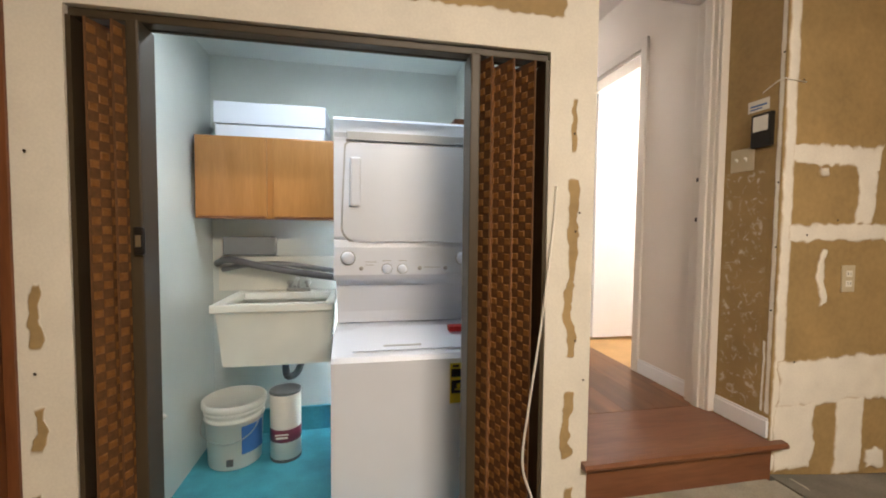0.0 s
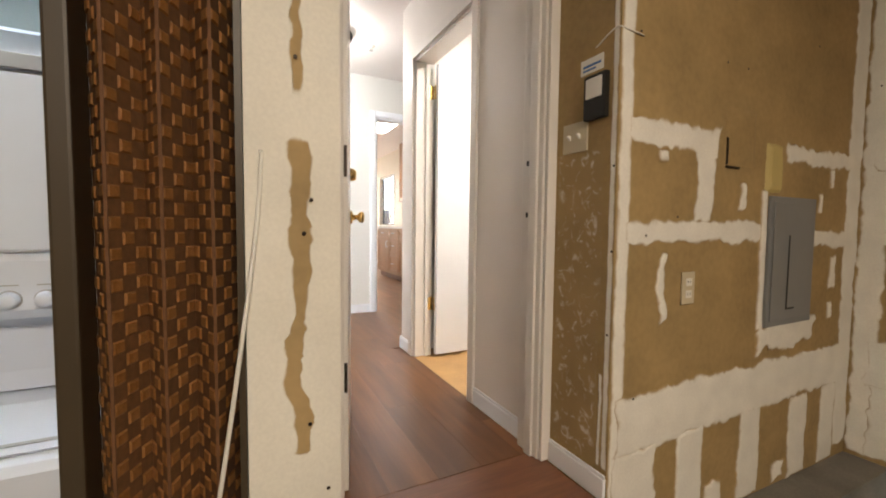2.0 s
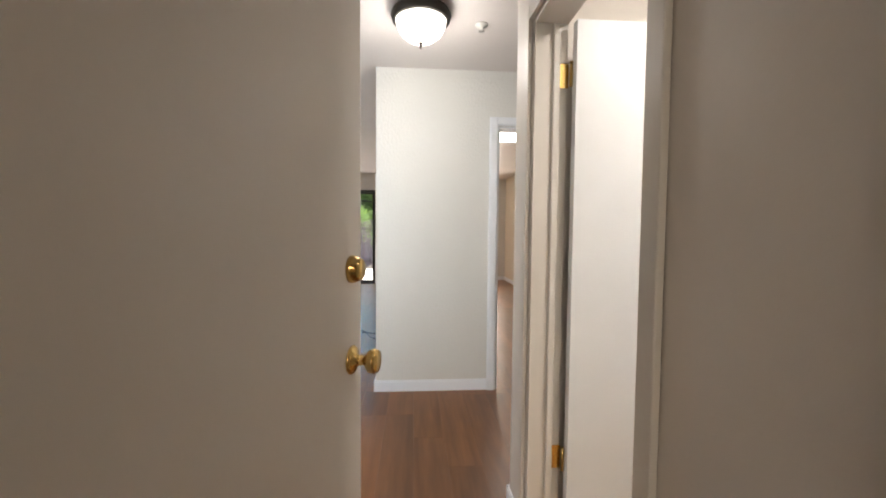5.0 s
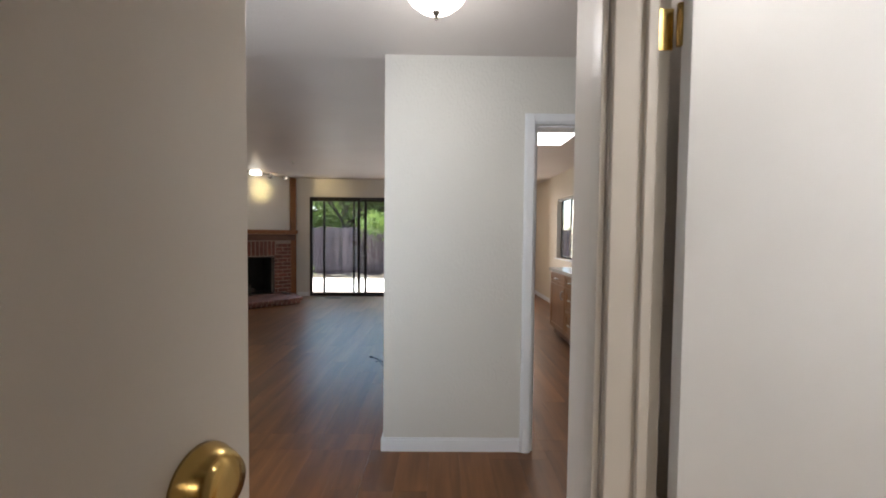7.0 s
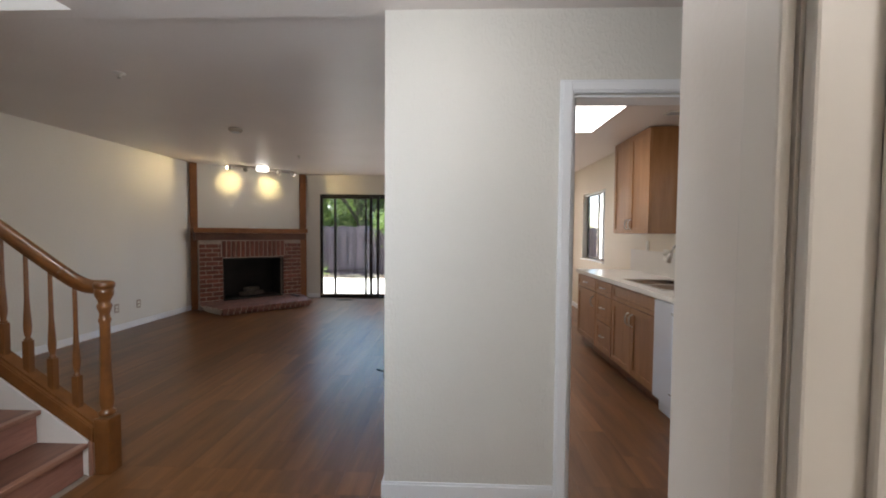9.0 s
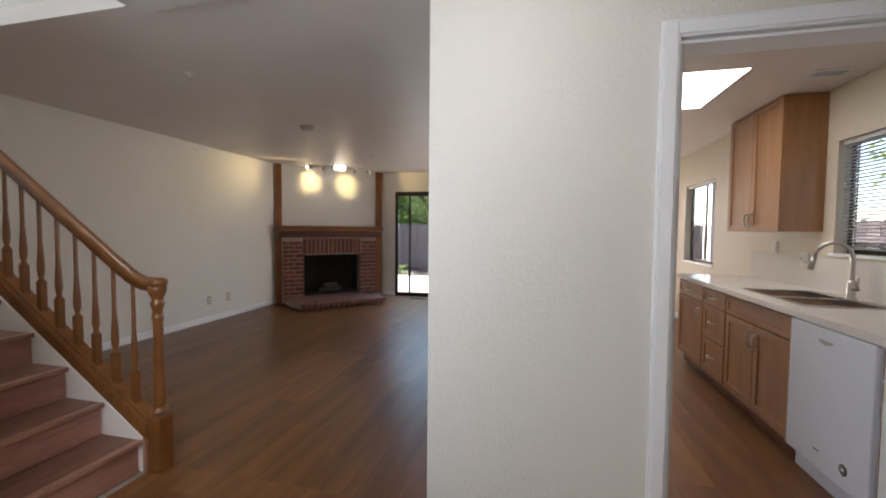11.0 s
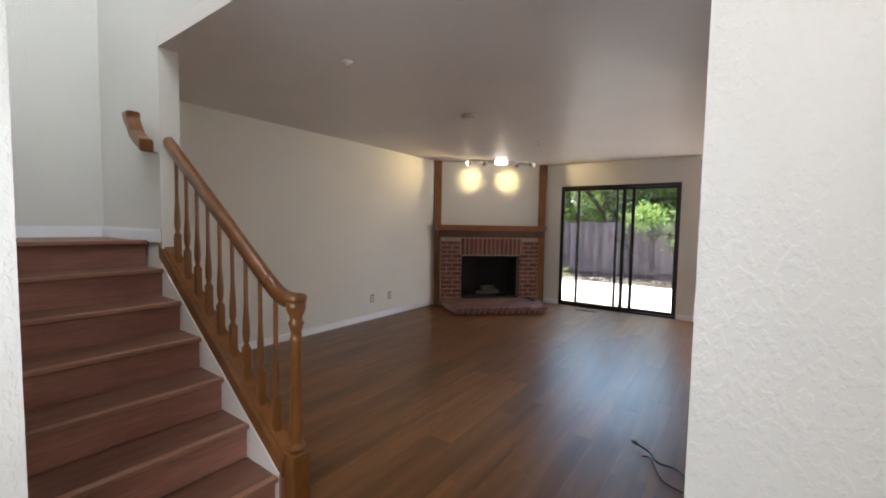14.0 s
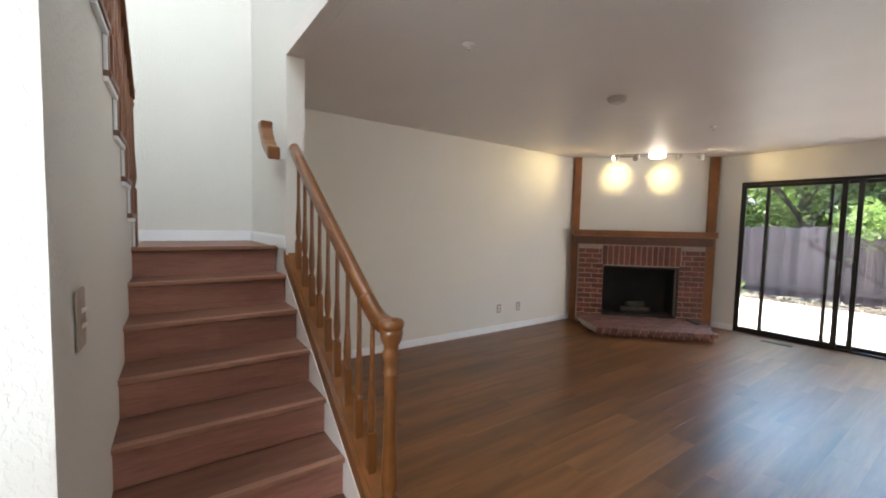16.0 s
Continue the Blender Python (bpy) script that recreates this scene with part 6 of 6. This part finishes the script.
def fence(name, x0, y0, x1, y1, label):
    o = empty(name, (x0 + x1) / 2, (y0 + y1) / 2, -0.16, label, "fence", "garden fences")
    d = Vector((x1 - x0, y1 - y0, 0))
    ang = math.degrees(math.atan2(d.y, d.x))
    n = int(d.length / 0.1395)
    inv = o.matrix_world.inverted()
    for i in range(n):
        c = Vector((x0, y0, -0.14)) + d * ((i + 0.5) / n)
        share("fence_board", frng.choice(fme), inv @ pose(c.x, c.y, c.z + frng.uniform(-0.008, 0.008), frng.uniform(-0.6, 0.6), frng.uniform(-0.3, 0.3), ang + frng.uniform(-1, 1)), o)
    pm = None
    for i in range(int(d.length / 2.2) + 1):
        c = Vector((x0, y0, -0.16)) + d * min(1, i * 2.2 / d.length)
        if pm is None:
            b = boxes((-0.045, 0.045, -0.11, -0.02, 0, 1.76), bevel=0.006)
            q = part("fence_post", b, FENCE, o)
            pm = q.data
            q.matrix_parent_inverse, q.matrix_basis = Matrix(), inv @ pose(c.x, c.y, c.z, 0, 0, ang)
        else:
            share("fence_post", pm, inv @ pose(c.x, c.y, c.z, 0, 0, ang), o)
    for zz in (0.25, 1.38):
        b = boxes((-d.length / 2, d.length / 2, -0.06, -0.022, zz, zz + 0.085))
        q = part("fence_rail", b, FENCE, o)
        c = Vector(((x0 + x1) / 2, (y0 + y1) / 2, -0.16))
        q.matrix_parent_inverse, q.matrix_basis = Matrix(), inv @ pose(c.x, c.y, c.z, 0, 0, ang)
    return o


fence("fence", -7.5, 14.6, 4.7, 14.6, "weathered grey-brown wooden board fence behind the patio")
fence("fence", -6.9, 9.3, -7.5, 14.6, "weathered wooden board fence beside the patio")
fence("fence", 4.7, 14.6, 4.7, 1.5, "weathered wooden board fence along the side path")


def leaf_cloud(cx, cy, cz, rx, ry, rz, n, size, seed):
    """Many small bent leaves in an uneven cloud of clumps."""
    r = random.Random(seed)
    verts, faces = [], []
    clumps = [(r.gauss(0, 0.45), r.gauss(0, 0.45), r.uniform(-0.8, 0.9), r.uniform(0.18, 0.42)) for _ in range(26)]
    for _ in range(n):
        a = r.choice(clumps)
        p = Vector((cx + rx * (a[0] + r.gauss(0, a[3] * 0.6)), cy + ry * (a[1] + r.gauss(0, a[3] * 0.6)), cz + rz * (a[2] + r.gauss(0, a[3] * 0.6))))
        m = Euler((r.uniform(-1.2, 1.2), r.uniform(-1.2, 1.2), r.uniform(0, 6.3))).to_matrix()
        s = size * r.uniform(0.6, 1.4)
        base = len(verts)
        for q in ((0, -s, 0), (0.42 * s, 0, 0.16 * s), (0, s, 0), (-0.42 * s, 0, 0.16 * s)):
            verts.append(p + m @ Vector(q))
        faces += [(base, base + 1, base + 2), (base, base + 2, base + 3)]
    me = bpy.data.meshes.new("crown")
    me.from_pydata(verts, [], faces)
    me.materials.append(LEAF)
    return me


def tree(x, y, h, spread, n, seed, label, low=0.0, leaf=0.07):
    o = empty("tree", x, y, -0.16, label, "tree")
    r = random.Random(seed)
    b = bmesh.new()
    top = Vector((x + r.uniform(-0.4, 0.4), y + r.uniform(-0.3, 0.3), h * 0.55))
    tube(b, curve_pts([(x, y, -0.2), (x + 0.08, y, h * 0.2), (x - 0.05, y, h * 0.4), top], 18), [0.2 - 0.004 * i for i in range(19)], 10)
    for k in range(7):
        a = r.uniform(0, 6.3)
        z0 = h * r.uniform(0.28, 0.52)
        e = Vector((x + spread * 0.8 * math.cos(a), y + spread * 0.8 * math.sin(a), z0 + h * r.uniform(0.12, 0.35)))
        s = Vector((x, y, z0))
        m = s.lerp(e, 0.5) + Vector((0, 0, 0.25))
        tube(b, curve_pts([s, m, e], 12), [0.075 - 0.005 * i for i in range(13)], 7)
    part("trunk", b, BARK, o)
    me = leaf_cloud(x, y, low or h * 0.72, spread, spread, h * 0.34, n, leaf, seed)
    c = new("crown", me)
    c.parent, c.matrix_parent_inverse = o, o.matrix_world.inverted()
    tagged(c, "many small green leaves", kind="stuff")
    return o


tree(-4.1, 16.6, 5.6, 2.6, 11000, 3, "broad green tree with forked trunk behind the garden fence")
for tx, ty, th, ts in ((-6.6, 18.6, 4.6, 5), (-4.4, 19.6, 5.0, 6), (-2.2, 18.4, 4.4, 7), (0.2, 19.2, 4.8, 8), (2.6, 19.6, 5.0, 9), (-9.0, 19.5, 5.2, 10)):
    tree(tx, ty, th, 2.3, 26000, 40 + ts, "dense light green tree in the garden beyond", 2.5, 0.075)
tree(-1.2, 16.9, 4.4, 2.2, 20000, 5, "leafy light green tree behind the fence", 2.5, 0.06)
tree(-8.5, 17.5, 6.0, 3.0, 7000, 7, "tall green tree beyond the fence corner")
tree(6.9, 7.5, 5.0, 2.2, 6000, 8, "green tree beyond the side fence")
tree(6.9, 4.4, 4.6, 2.2, 6000, 11, "leafy tree outside the kitchen window")
tree(1.2, 16.9, 4.4, 2.2, 20000, 12, "dense green tree behind the fence", 2.6, 0.06)


def shrub(x, y, w, h, n, seed, label):
    o = empty("shrub", x, y, -0.16, label, "shrub")
    r = random.Random(seed)
    b = bmesh.new()
    for k in range(6):
        a = r.uniform(0, 6.3)
        tube(b, curve_pts([(x, y, -0.16), (x + 0.3 * w * math.cos(a), y + 0.3 * w * math.sin(a), h * 0.4), (x + 0.6 * w * math.cos(a), y + 0.6 * w * math.sin(a), h * 0.8)], 8), 0.008, 5)
    part("stems", b, BARK, o)
    me = leaf_cloud(x, y, h * 0.45, w, w, h * 0.5, n, 0.05, seed)
    c = new("foliage", me)
    c.parent, c.matrix_parent_inverse = o, o.matrix_world.inverted()
    tagged(c, "small green leaves", kind="stuff")


shrub(-1.3, 13.6, 0.35, 0.9, 500, 21, "spiky pale green shrub against the fence")
shrub(-4.7, 13.2, 0.4, 0.3, 120, 23, "low green plant in the mulch bed")

tw = bmesh.new()
trng = random.Random(31)
for i in range(110):
    x, y, a = trng.uniform(-5.2, -1.0), trng.uniform(13.2, 14.3), trng.uniform(0, 3.1)
    l, z = trng.uniform(0.15, 0.5), -0.155 + trng.uniform(0, 0.10)
    tube(tw, [(x, y, z), (x + 0.5 * l * math.cos(a), y + 0.5 * l * math.sin(a), z + 0.05), (x + l * math.cos(a + 0.3), y + l * math.sin(a + 0.3), z + 0.02)], [0.012, 0.009, 0.004], 5)
tagged(part("fallen_twigs", tw, mat("dry_twig", (0.42, 0.37, 0.30), 0.8, var=0.2)), "pale dry twigs scattered on the mulch bed", "twigs", kind="stuff")

# ---- floor planks ----
floor = bpy.data.objects["floor"]
PW, PL = 0.182, 1.22
pm = {}


def plank(x0, x1, y0, y1):
    w, l = round(x1 - x0, 3), round(y1 - y0, 3)
    if (w, l) not in pm:
        b = bmesh.new()
        box(b, -w / 2 + 0.0001, w / 2 - 0.0001, -l / 2 + 0.0001, l / 2 - 0.0001, -0.011, 0.0)
        top = [e for e in b.edges if all(v.co.z > -0.001 for v in e.verts)]
        bmesh.ops.bevel(b, geom=top, offset=0.0005, segments=1, affect="EDGES")
        me = bpy.data.meshes.new("plank")
        b.to_mesh(me)
        b.free()
        me.materials.append(PLANK)
        pm[(w, l)] = me
    share("plank", pm[(w, l)], pose((x0 + x1) / 2, (y0 + y1) / 2, 0), floor)


def lay(x0, x1, y0, y1, seed):
    r = random.Random(seed)
    x = math.floor(x0 / PW) * PW
    while x < x1 - 0.01:
        a, c = max(x, x0), min(x + PW, x1)
        if c - a > 0.012:
            y = y0 - r.choice((0.0, 0.305, 0.61, 0.915))
            while y < y1 - 0.01:
                s, e = max(y, y0), min(y + PL, y1)
                if e - s > 0.02:
                    plank(a, c, s, e)
                y += PL
        x += PW


lay(-0.73, 0.07, 0.0, 1.54, 1)
lay(-2.03, -0.88, 1.206, 2.86, 2)
lay(-0.88, -0.73, 0.95, 2.86, 12)
lay(-0.73, 1.93, 1.54, 2.86, 3)
lay(-2.03, -0.65, 2.86, 3.06, 4)
lay(0.268, 1.012, 2.86, 2.99, 6)
lay(-4.84, -0.65, 3.06, 9.04, 5)
lay(-2.29, -2.03, 2.06, 3.06, 8)
lay(-0.53, 1.93, 2.99, 5.8, 9)
lay(-0.65, 1.93, 5.8, 9.74, 10)
